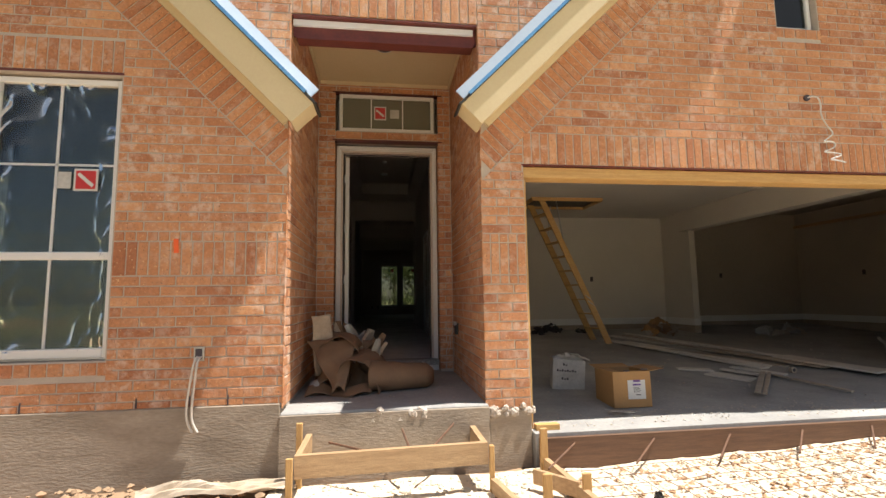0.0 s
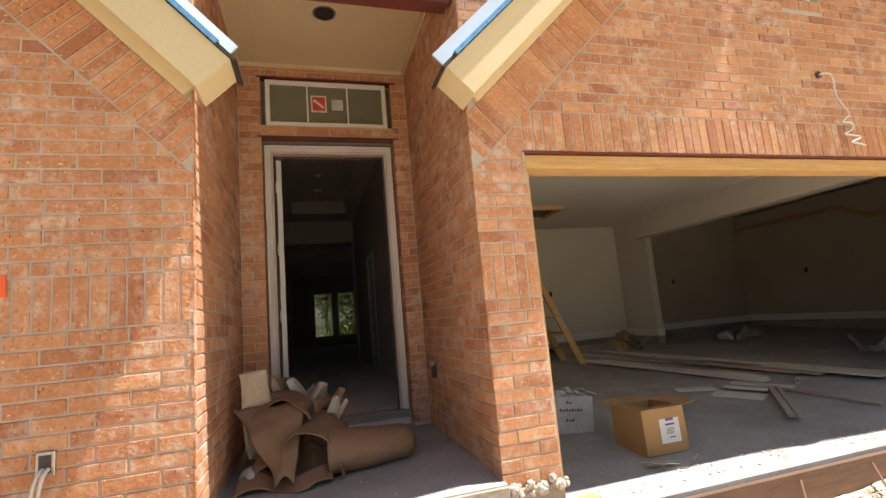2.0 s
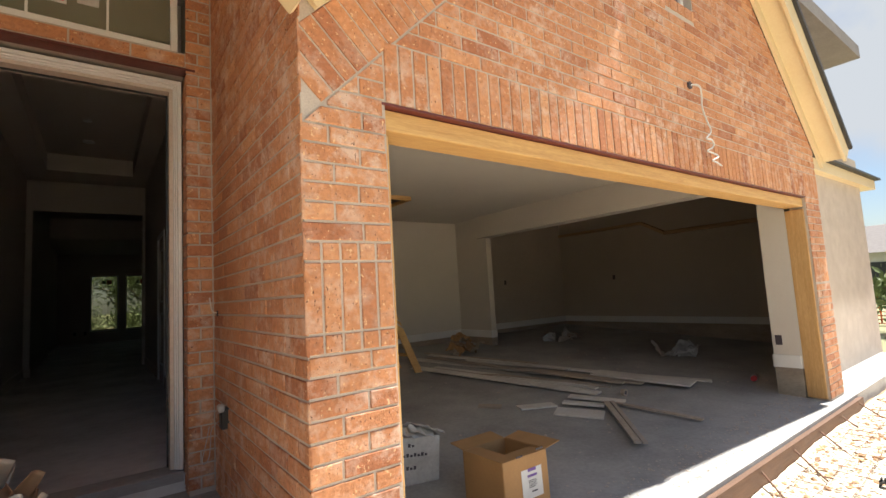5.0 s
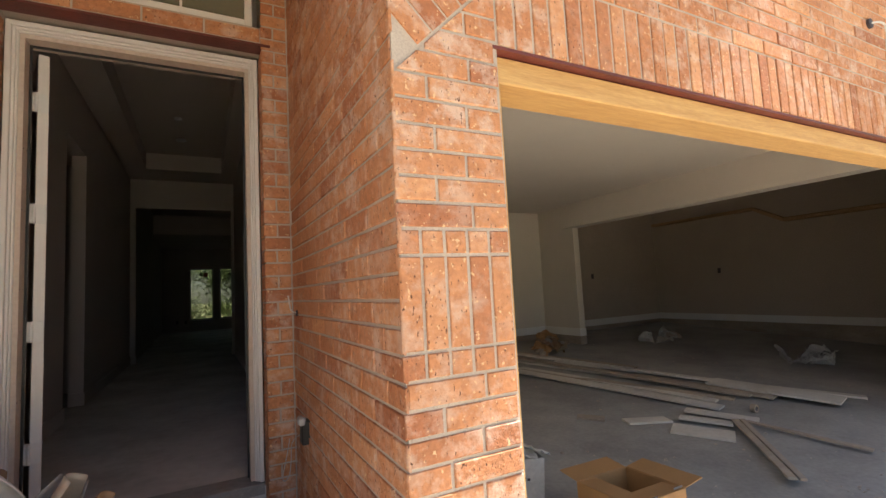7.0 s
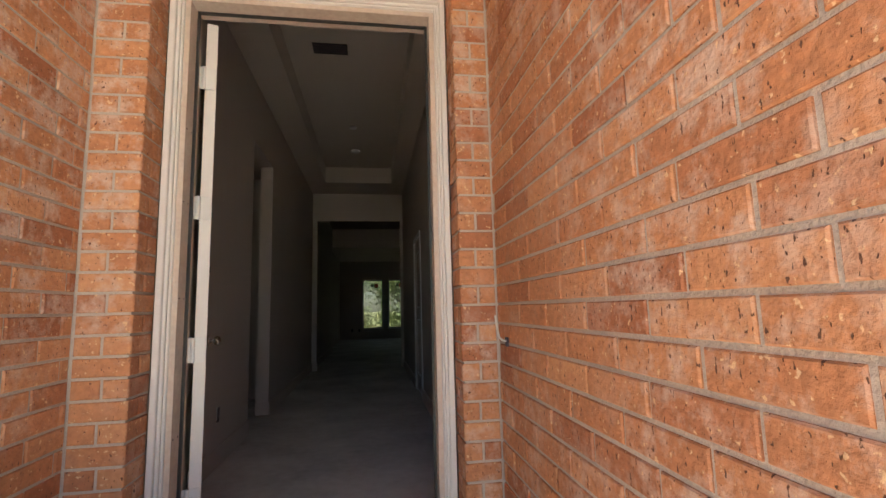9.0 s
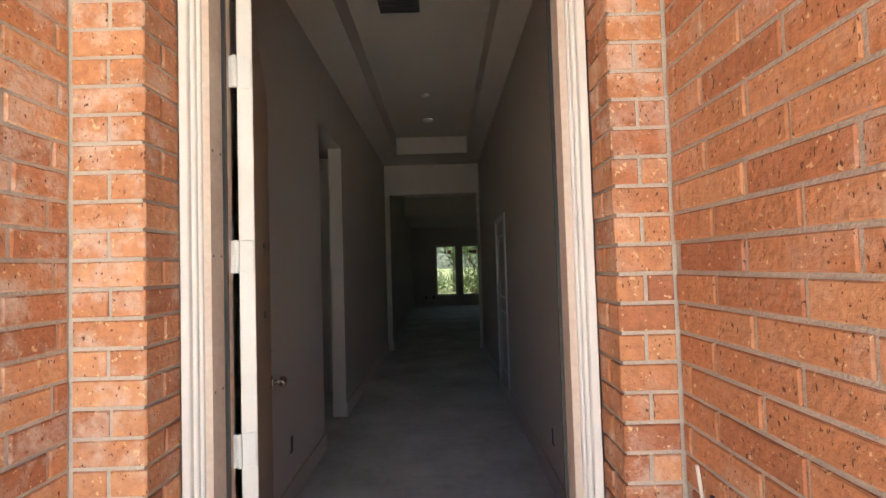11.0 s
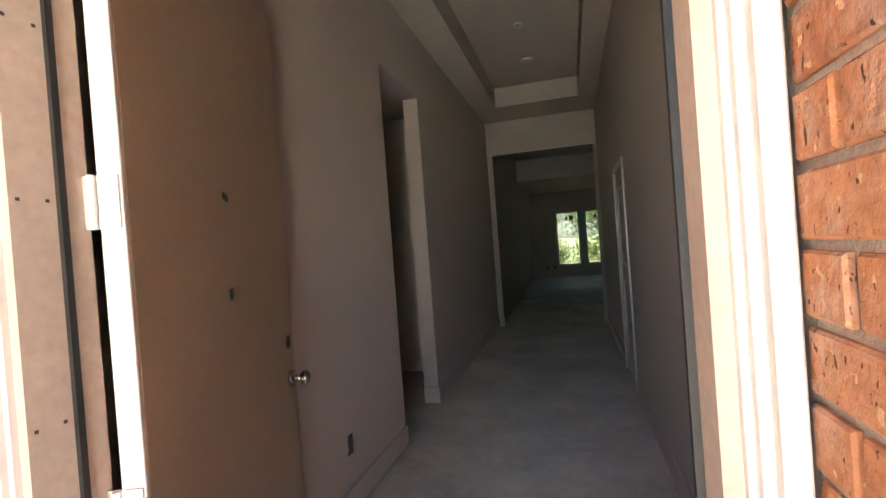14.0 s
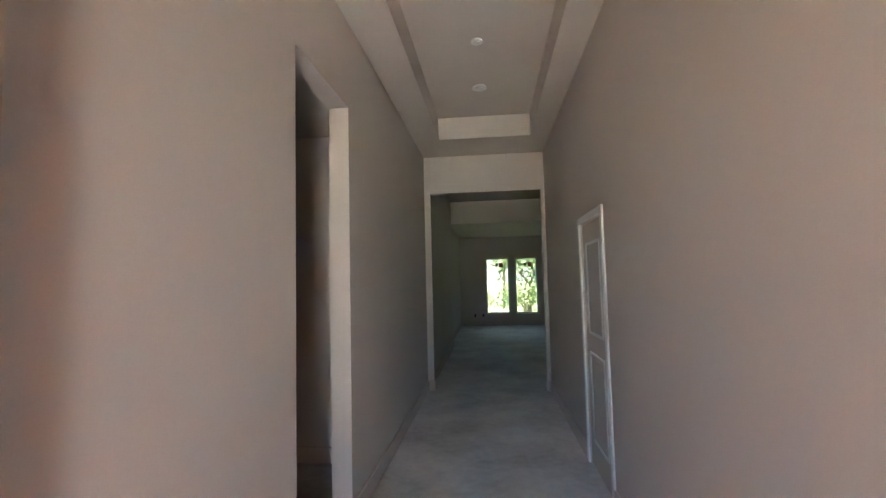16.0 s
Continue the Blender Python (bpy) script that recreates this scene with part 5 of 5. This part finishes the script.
mesh_mat("wire_mesh", 1.24, 6.8, 0.6, 3.32, 0.15, "rusty welded wire mesh over the driveway base")
for x, y in ((1.62, 2.75), (4.35, 2.9), (3.2, 1.9), (2.4, 2.2)):
    ob = empty("mesh_chair", (x, y, ground_z(x, y) + 0.02), "small black plastic chair holding up the wire mesh", "mesh support", "mesh supports")
    s = Shape()
    for a in range(4):
        c = math.radians(45 + 90 * a)
        s.tube((0.03 * math.cos(c), 0.03 * math.sin(c), 0), (0.012 * math.cos(c), 0.012 * math.sin(c), 0.06), 0.006, 6)
    s.tube((0, 0, 0.03), (0, 0, 0.04), 0.026, 10)
    s.done("legs", BLACK, ob)
# strip of yellow sheet along the foundation
crumpled("loose_sheet", pose(-1.05, FRONT - 0.16, 0.0, 8, 0, 2), 1.0, 0.16, 0.05, KRAFT_PALE, None, 91.0, 0.05)
tagged(bpy.data.objects["loose_sheet"], "pale yellow insulation sheet lying along the foundation", "sheet")

# ---- small fixtures on the brick ----
def junction_box(x, z, label):
    ob = empty("junction_box", (x, FRONT, z), label, "junction box", "junction boxes")
    s = Shape()
    s.box(-0.035, 0.035, -0.008, 0.01, -0.05, 0.05, 0.003)
    s.done("box", STEEL, ob)
    Shape().box(-0.022, 0.022, -0.011, -0.0085, -0.036, 0.036).done("opening", INK, ob)
    return ob


jb = junction_box(-1.25, 0.83, "small grey junction box in the brick with loose white cables")
for k in (0, 1):
    cable("cable", [(-0.005 + 0.02 * k, -0.012, -0.02), (-0.01 + 0.02 * k, -0.06, -0.03), (-0.035 + 0.03 * k, -0.05, -0.2), (-0.055 + 0.035 * k, -0.045, -0.35), (-0.05 + 0.03 * k, -0.035, -0.46), (-0.015 + 0.035 * k, -0.03, -0.52)], 0.008, CABLE, jb)
ob = empty("light_wire", (3.716, FRONT, 2.90), "loose white cable hanging from a hole in the brick", "cable")
Shape().tube((0, -0.012, 0), (0, 0.004, 0), 0.028, 16).done("hole_sleeve", INK, ob)
cable("cable", [(0, -0.01, 0), (0.05, -0.05, 0.01), (0.10, -0.04, -0.06), (0.09, -0.03, -0.16), (0.14, -0.04, -0.27), (0.20, -0.04, -0.33), (0.12, -0.04, -0.38), (0.08, -0.04, -0.41), (0.17, -0.05, -0.40), (0.21, -0.04, -0.45), (0.06, -0.04, -0.50), (0.16, -0.04, -0.50), (0.27, -0.05, -0.52), (0.10, -0.05, -0.57), (0.20, -0.05, -0.57), (0.27, -0.05, -0.59)], 0.006, WHITE, ob)
ob = empty("porch_outlet", (XR, 4.80, 0.885), "dark outlet box on the porch brick with a stray wire", "outlet")
Shape().box(-0.03, 0.01, -0.03, 0.03, -0.06, 0.05, 0.004).done("box", BLACK, ob)
Shape().box(-0.045, -0.012, -0.036, 0.02, 0.03, 0.07, 0.008).done("cover", SCRAP, ob)
cable("wire", [(-0.03, 0.02, -0.02), (-0.06, 0.10, -0.06), (-0.05, 0.16, -0.16), (-0.07, 0.10, -0.24), (-0.10, 0.18, -0.28), (-0.06, 0.22, -0.16), (-0.05, 0.2, -0.08)], 0.0025, SCRAP, ob)
ob = empty("bell_wire", (XR, 5.0, 1.44), "short doorbell wire sticking out of the brick", "cable")
cable("wire", [(0.0, 0, 0), (-0.03, -0.01, 0.0), (-0.04, -0.02, 0.05), (-0.045, -0.02, 0.09)], 0.004, CABLE, ob)
Shape().box(-0.004, 0.002, -0.012, 0.012, -0.02, 0.012).done("hole", INK, ob)
ob = empty("marking_tape", (-1.431, FRONT - 0.004, 1.584), "short strip of orange marking tape on the brick", "tape")
Shape().box(-0.016, 0.016, -0.006, 0.0, -0.05, 0.05, 0.001, pose(0, 0, 0, 0, -4, 0)).done("strip", ORANGE, ob)
for x in (-2.35, -1.64, -1.30, -1.05):
    o = slab("weep_hole", x - 0.005, x + 0.005, FRONT - 0.003, FRONT + 0.0, 0.478, 0.545, INK, kind="structure")
crumpled("hall_scrap", pose(-0.32, 5.75, FL + 0.03, 10, 20, 30), 0.16, 0.12, 1.6, KRAFT, None, 95.0, 0.03, 8, 8)
tagged(bpy.data.objects["hall_scrap"], "crumpled paper scrap on the hall floor by the door", "paper scrap")

# ---- beyond the house ----
def tree(x, y, h, r, seed, name="tree", n=2600, z0=-0.35):
    rnd = random.Random(seed)
    ob = empty(name, (x, y, z0), "leafy green tree at the edge of the lot", "tree", "trees")
    s = Shape()
    s.tube((0, 0, 0), (0.1, 0, h * 0.5), 0.16, 10, 0.09)
    tips = []
    for i in range(9):
        a, t = rnd.random() * 6.28, rnd.uniform(0.25, 0.5)
        tip = Vector((math.cos(a) * r * rnd.uniform(0.4, 0.8), math.sin(a) * r * rnd.uniform(0.4, 0.8), h * rnd.uniform(0.5, 0.92)))
        s.tube((0.05, 0, h * t), tip, 0.06, 7, 0.015)
        tips.append(tip)
    s.done("trunk", BARK, ob)
    vs, fs = [], []
    for i in range(n):
        c = rnd.choice(tips) + Vector((rnd.gauss(0, 1), rnd.gauss(0, 1), rnd.gauss(0, 0.9))) * r * 0.26
        c.z = max(c.z, 0.3)
        q = Euler((rnd.random() * 6.28, rnd.random() * 6.28, rnd.random() * 6.28)).to_matrix()
        sz = rnd.uniform(0.06, 0.16)
        b = len(vs)
        vs += [c + q @ Vector(p) * sz for p in ((-1, 0, 0), (0, -0.5, 0.1), (1, 0, 0), (0, 0.5, 0.1))]
        fs.append((b, b + 1, b + 2, b + 3))
    o = new("leaves", mesh_of("leaves", vs, fs, LEAF))
    o.parent = ob
    return ob


for i, (x, y, h, r) in enumerate(((-3.0, 41, 9, 4.2), (1.2, 46, 8, 4.0), (4.2, 40, 9, 4.2), (8.5, 44, 10, 5), (-7.5, 45, 10, 5), (2.6, 37, 4.5, 2.6), (-1.0, 52, 11, 5), (13, 42, 9, 4.5))):
    tree(x, y, h, r, i, n=3600)
for i, (x, y) in enumerate(((2.0, 33), (4.4, 34), (-0.4, 35))):
    tree(x, y, 1.8, 1.3, 40 + i, "bush", 1100)
tree(17.5, 4.3, 1.5, 1.2, 70, "bush", 1200)


def far_house(x, y, w, d, label):
    ob = empty("house", (x, y, -0.35), label, "house", "far houses")
    Shape().box(0, d, 0, w, 0, 2.9).done("wall", FARWALL, ob)
    s = Shape()
    s.prism([(-0.5, -0.5, 2.9), (d + 0.5, -0.5, 2.9), (d / 2, -0.5, 5.2)], (0, 0, 0), (0, w + 1, 0))
    s.done("roof", ROOFING, ob)
    for k in range(3):
        Shape().box(-0.05, 0.02, 1.5 + k * 3.2, 2.7 + k * 3.2, 1.0, 2.2).done("window", BLACK, ob)
    return ob


far_house(46, 2, 12, 9, "single-storey pale house across the lot")
far_house(58, 18, 12, 9, "single-storey pale house across the lot")


def pickup(x, y):
    ob = empty("pickup_truck", label="white pickup truck parked in the distance", category="truck", m=pose(x, y, -0.35, 0, 0, 90))
    s = Shape()
    s.prism([(0, 0, 0.45), (5.2, 0, 0.45), (5.2, 0, 1.05), (3.9, 0, 1.15), (3.3, 0, 1.8), (1.9, 0, 1.8), (1.7, 0, 1.15), (0, 0, 1.15)], (0, 0, 0), (0, 1.8, 0))
    s.done("body", VINYL, ob)
    for wx in (0.95, 4.2):
        for wy in (0.0, 1.62):
            Shape().tube((wx, wy, 0.37), (wx, wy + 0.2, 0.37), 0.37, 18).done("wheel", BLACK, ob)
    Shape().box(2.0, 3.2, -0.01, 1.81, 1.2, 1.68).done("window", BLACK, ob)
    return ob


pickup(33, 3.5)
ob = empty("barrier_fence", (20.0, 2.0, -0.35), "orange plastic mesh safety fence on posts", "fence")
cu = Shape()
for k in range(33):
    cu.box(-0.01, 0.01, k * 0.25 - 0.02, k * 0.25 + 0.02, 0.05, 1.05)
for k in range(9):
    cu.box(-0.01, 0.01, 0, 8, 0.05 + k * 0.12, 0.08 + k * 0.12)
cu.done("netting", ORANGE, ob)
for k in range(5):
    Shape().tube((0, k * 2, 0), (0, k * 2, 1.2), 0.025, 8).done("post", STEEL, ob)

# ---- bricks of the walls ----
def clip(poly, a, b, c):
    """The part of a convex outline where a*u + b*z <= c."""
    out = []
    for i, p in enumerate(poly):
        q = poly[(i + 1) % len(poly)]
        dp, dq = a * p[0] + b * p[1] - c, a * q[0] + b * q[1] - c
        if dp <= 0:
            out.append(p)
        if (dp < 0 < dq) or (dq < 0 < dp):
            t = dp / (dp - dq)
            out.append((p[0] + t * (q[0] - p[0]), p[1] + t * (q[1] - p[1])))
    return out


def area(poly):
    return 0.5 * abs(sum(p[0] * q[1] - q[0] * p[1] for p, q in zip(poly, poly[1:] + poly[:1])))


CHAMFER, PROUD = 0.003, 0.0038
BRICK_CACHE = {}


def brick_geometry(poly):
    """Outline about its own middle: foot, shoulder and face rings."""
    cx, cz = sum(p[0] for p in poly) / len(poly), sum(p[1] for p in poly) / len(poly)
    loc = [(p[0] - cx, p[1] - cz) for p in poly]
    k = len(loc)
    sx = 1 - CHAMFER / max(max(abs(p[0]) for p in loc), 0.006)
    sz = 1 - CHAMFER / max(max(abs(p[1]) for p in loc), 0.006)
    vs = [(u, 0.004, z) for u, z in loc] + [(u, -PROUD + 0.003, z) for u, z in loc] + [(u * sx, -PROUD, z * sz) for u, z in loc]
    fs = [tuple(range(2 * k, 3 * k))]
    for r in (0, 1):
        fs += [(r * k + i, r * k + (i + 1) % k, (r + 1) * k + (i + 1) % k, (r + 1) * k + i) for i in range(k)]
    return (cx, cz), vs, fs


def lay(parent, polys, m, near, limit=300):
    """Bricks with outlines in the wall's own u, z; m puts u along x, the face along -y. The nearest are single parts."""
    polys = [p for p in polys if len(p) > 2 and area(p) > 2e-4]
    polys.sort(key=lambda p: (p[0][0] - near[0]) ** 2 + (p[0][1] - near[1]) ** 2)
    verts, faces, tones = [], [], []
    for n, poly in enumerate(polys):
        (cx, cz), vs, fs = brick_geometry(poly)
        jit = random.uniform(-0.0016, 0.0016)
        if n < limit:
            key = tuple(round(c, 3) for v in vs for c in v)
            if key not in BRICK_CACHE:
                me = mesh_of("brick", vs, fs, BRICK)
                at = me.attributes.new("tone", "FLOAT", "POINT")
                at.data.foreach_set("value", [0.3] * len(me.vertices))
                BRICK_CACHE[key] = me
            ob = new("brick", BRICK_CACHE[key])
            ob.parent = parent
            ob.matrix_world = m @ pose(cx, jit, cz, 0, random.uniform(-0.3, 0.3), 0)
        else:
            base, tone = len(verts), random.random()
            verts += [m @ Vector((v[0] + cx, v[1] + jit, v[2] + cz)) for v in vs]
            faces += [tuple(i + base for i in f) for f in fs]
            tones += [tone] * len(vs)
    if verts:
        me = mesh_of("brickwork", verts, faces, BRICK)
        me.attributes.new("tone", "FLOAT", "POINT").data.foreach_set("value", tones)
        ob = new("brickwork", me)
        ob.parent = parent
        tagged(ob, kind="stuff")


def quad(u0, u1, z0, z1):
    return [(u0, z0), (u1, z0), (u1, z1), (u0, z1)]


def courses(u0, u1, z0, z1, base=0.44, phase=0.0, cut=()):
    """Running bond over a rectangle; cut: rectangles left out."""
    out = []
    k0 = math.floor((z0 - base) / COURSE)
    k = k0
    while base + k * COURSE < z1 - 0.012:
        a, b = max(base + k * COURSE, z0), min(base + (k + 1) * COURSE - JOINT, z1)
        if b - a > 0.015:
            spans = [(u0, u1)]
            zc = (a + b) / 2
            for c0, c1, d0, d1 in cut:
                if d0 - 0.01 < zc < d1 + 0.01:
                    spans = [s for p, q in spans for s in ((p, min(q, c0 - JOINT)), (max(p, c1 + JOINT), q)) if s[1] - s[0] > 0.02]
            shift = phase + (LENGTH / 2 if k % 2 else 0) + 0.013 * math.sin(k * 2.4)
            for p, q in spans:
                n = math.floor((p - shift) / LENGTH)
                while n * LENGTH + shift < q:
                    s, e = max(n * LENGTH + shift, p), min((n + 1) * LENGTH + shift - JOINT, q)
                    if e - s > 0.014:
                        out.append(quad(s, e, a, b))
                    n += 1
        k += 1
    return out


def soldiers(u0, u1, z0, z1, w=0.0709):
    n = max(1, round((u1 - u0) / w))
    s = (u1 - u0 + JOINT) / n
    return [quad(u0 + i * s, u0 + (i + 1) * s - JOINT, z0 + random.uniform(-0.002, 0.002), z1) for i in range(n)]


def headers(u0, u1, z0, z1):
    """A course of half bricks."""
    n = max(1, round((u1 - u0) / 0.075))
    s = (u1 - u0 + JOINT) / n
    return [quad(u0 + i * s, u0 + (i + 1) * s - JOINT, z0, z1) for i in range(n)]


def quoins(u0, u1, z0, z1, base=0.44):
    """A narrow strip: one brick, then two, course by course."""
    out, k = [], 0
    while base + k * COURSE < z1 - 0.02:
        a, b = max(base + k * COURSE, z0), min(base + (k + 1) * COURSE - JOINT, z1)
        c = (u0 + u1) / 2 + 0.004 * math.sin(k * 1.7)
        out += [quad(u0, u1, a, b)] if k % 2 else [quad(u0, c - JOINT / 2, a, b), quad(c + JOINT / 2, u1, a, b)]
        k += 1
    return out


BW_RAKE = 0.25   # depth of the slanted band below each rake


def slanted(x0, z0, dx, dz, n, width=0.0709, start=0.0):
    """Soldiers square to a rake that starts at (x0, z0) and runs along (dx, dz); they hang below it."""
    d = Vector((dx, dz)).normalized()
    dn = Vector((d.y, -d.x))
    dn = dn if dn.y < 0 else -dn
    out = []
    for i in range(n):
        a = Vector((x0, z0)) + d * (start + i * width)
        b = a + d * (width - JOINT)
        out.append([tuple(a), tuple(b), tuple(b + dn * BW_RAKE), tuple(a + dn * BW_RAKE)])
    return out


nl = math.hypot(1, SL)
# left of the porch
B0, B1 = 1.378, 1.612
hole = ((WX0, WX1, WZ0 - 0.10, WZ1 + 0.005),)
cell = courses(-3.9, XL, 0.475, B0 - JOINT, base=B0 - 13 * COURSE, cut=hole) + courses(-3.9, XL, B1 + COURSE + JOINT, 4.3, base=B1 + COURSE + JOINT, cut=hole + ((WX0, WX1, WZ1, WZ1 + 0.27),))
polys = []
lim = 2.49 - 0.72 * SL
for p in cell:
    # rake line: z = lim - SL * x
    polys.append(clip(p, SL, 1, lim - (BW_RAKE + JOINT) * nl))
    up_part = clip(p, -SL, -1, -(lim + 0.1 * nl))
    if up_part and p[0][0] > -1.7 and p[0][1] > 2.5:
        polys.append(up_part)
polys += [clip(p, 1, 0, XL) for p in slanted(-0.72 + 0.16, rake_left(-0.72 + 0.16), -1, SL, 38)]
polys = [clip(clip(p, 1, 0, XL - 0.0) if p else p, 0, -1, -0.4) for p in polys]
polys += headers(WX1 + JOINT, XL, B1 + JOINT, B1 + COURSE) + soldiers(WX0, WX1, WZ1 + 0.03, WZ1 + 0.265)
polys += soldiers(WX1 + 0.10, XL, B0, B1) + soldiers(WX0 - 0.4, WX0 - 0.01, B0, B1)
polys += soldiers(WX1 + JOINT, WX1 + 0.09, B0, B1)
polys += soldiers(WX0, WX1 + 0.05, WZ0 - 0.095, WZ0 - 0.012, 0.10)
lay(wall_left, polys, Matrix.Translation((0, FRONT + 0.006, 0)), (-0.7, 1.2))
# over the porch
polys = soldiers(XL + 0.006, XR - 0.006, 3.395, 3.635) + courses(XL + 0.006, XR - 0.006, 3.645, 4.3)
lay(wall_mid, polys, Matrix.Translation((0, FRONT + 0.006, 0)), (0, 3.4))
# right of the porch, and the garage gable
PB0, PB1 = 1.368, 1.608
cell = courses(XR, GX0 - 0.004, 0.27, PB0 - COURSE - JOINT, base=PB0 - 16 * COURSE, phase=XR) + headers(XR, GX0 - 0.004, PB0 - COURSE, PB0 - JOINT) + headers(XR, GX0 - 0.004, PB1 + JOINT, PB1 + COURSE) + courses(XR, GX0 - 0.004, PB1 + COURSE + JOINT, GTOP + 0.252, base=PB1 + COURSE + JOINT, phase=XR)
cell += courses(GX0 + 0.006, 6.42, GTOP + 0.262, 4.75, base=GTOP + 0.262, cut=((UX0, UX1, UZ0 - 0.09, UZ1),))
cell += courses(GX1, 6.42, 0.22, PB0 - JOINT, base=0.22) + courses(GX1, 6.42, PB1 + JOINT, GTOP - JOINT, base=PB1 + JOINT)
cell += courses(XR, GX0 - 0.004, GTOP + 0.27, 4.6, base=GTOP + 0.262)
polys = []
lim = 2.53 - 0.84 * SL
for p in cell:
    keep = clip(p, -SL, 1, lim - (BW_RAKE + JOINT) * nl)
    if keep:
        keep = clip(keep, SL, 1, 2.78 + 6.42 * SL)
    polys.append(keep)
    up_part = clip(p, SL, -1, -(lim + 0.1 * nl))
    if up_part and p[0][0] < 2.2:
        polys.append(up_part)
polys += [clip(p, -1, 0, -XR) for p in slanted(0.84 - 0.16, rake_right(0.84 - 0.16), 1, SL, 52)]
polys += soldiers(GX0 + 0.006, 6.42, GTOP, GTOP + 0.252) + soldiers(XR, GX0 - 0.004, PB0, PB1) + soldiers(GX1, 6.42, PB0, PB1)
polys += soldiers(UX0 - 0.04, UX1 + 0.08, UZ0 - 0.09, UZ0 - 0.005, 0.10)
lay(wall_right, polys, Matrix.Translation((0, FRONT + 0.006, 0)), (1.0, 1.6))
# porch sides: the faces look along x
side_r = Matrix.Translation((XR + 0.006, 0, 0)) @ Matrix.Rotation(radians(-90), 4, "Z")
lay(wall_pr, courses(-BACK, -FRONT + 0.0, 0.40, 3.69, base=0.36 - COURSE + 0.0095, phase=-FRONT), side_r, (-4.0, 1.7), 300)
side_l = Matrix.Translation((XL - 0.006, 0, 0)) @ Matrix.Rotation(radians(90), 4, "Z")
lay(wall_pl, courses(FRONT, BACK, 0.42, 3.69, phase=FRONT), side_l, (4.6, 1.7), 300)
# round the entrance
polys = quoins(XL + 0.004, DX0, 0.42, 3.69) + quoins(DX1, XR - 0.004, 0.42, 3.69)
polys += courses(DX0 + JOINT, DX1 - JOINT, DTOP + 0.022, TZ0 - 0.09, base=DTOP + 0.022) + soldiers(DX0 + 0.005, DX1 - 0.005, TZ0 - 0.085, TZ0 - 0.01, 0.25) + courses(DX0 + JOINT, DX1 - JOINT, TZ1 + 0.025, 3.69)
lay(wall_pb, polys, Matrix.Translation((0, BACK + 0.006, 0)), (0, 1.7), 300)
# returns of the bricks into the door opening
ret_l = Matrix.Translation((DX0 - 0.004, 0, 0)) @ Matrix.Rotation(radians(90), 4, "Z")
lay(wall_pb, quoins(BACK + 0.004, CASE, 0.42, DTOP, 0.44 - COURSE), ret_l, (5, 1.7), 60)
ret_r = Matrix.Translation((DX1 + 0.004, 0, 0)) @ Matrix.Rotation(radians(-90), 4, "Z")
lay(wall_pb, quoins(-CASE, -BACK - 0.004, 0.42, DTOP, 0.44 - COURSE), ret_r, (-5, 1.7), 60)
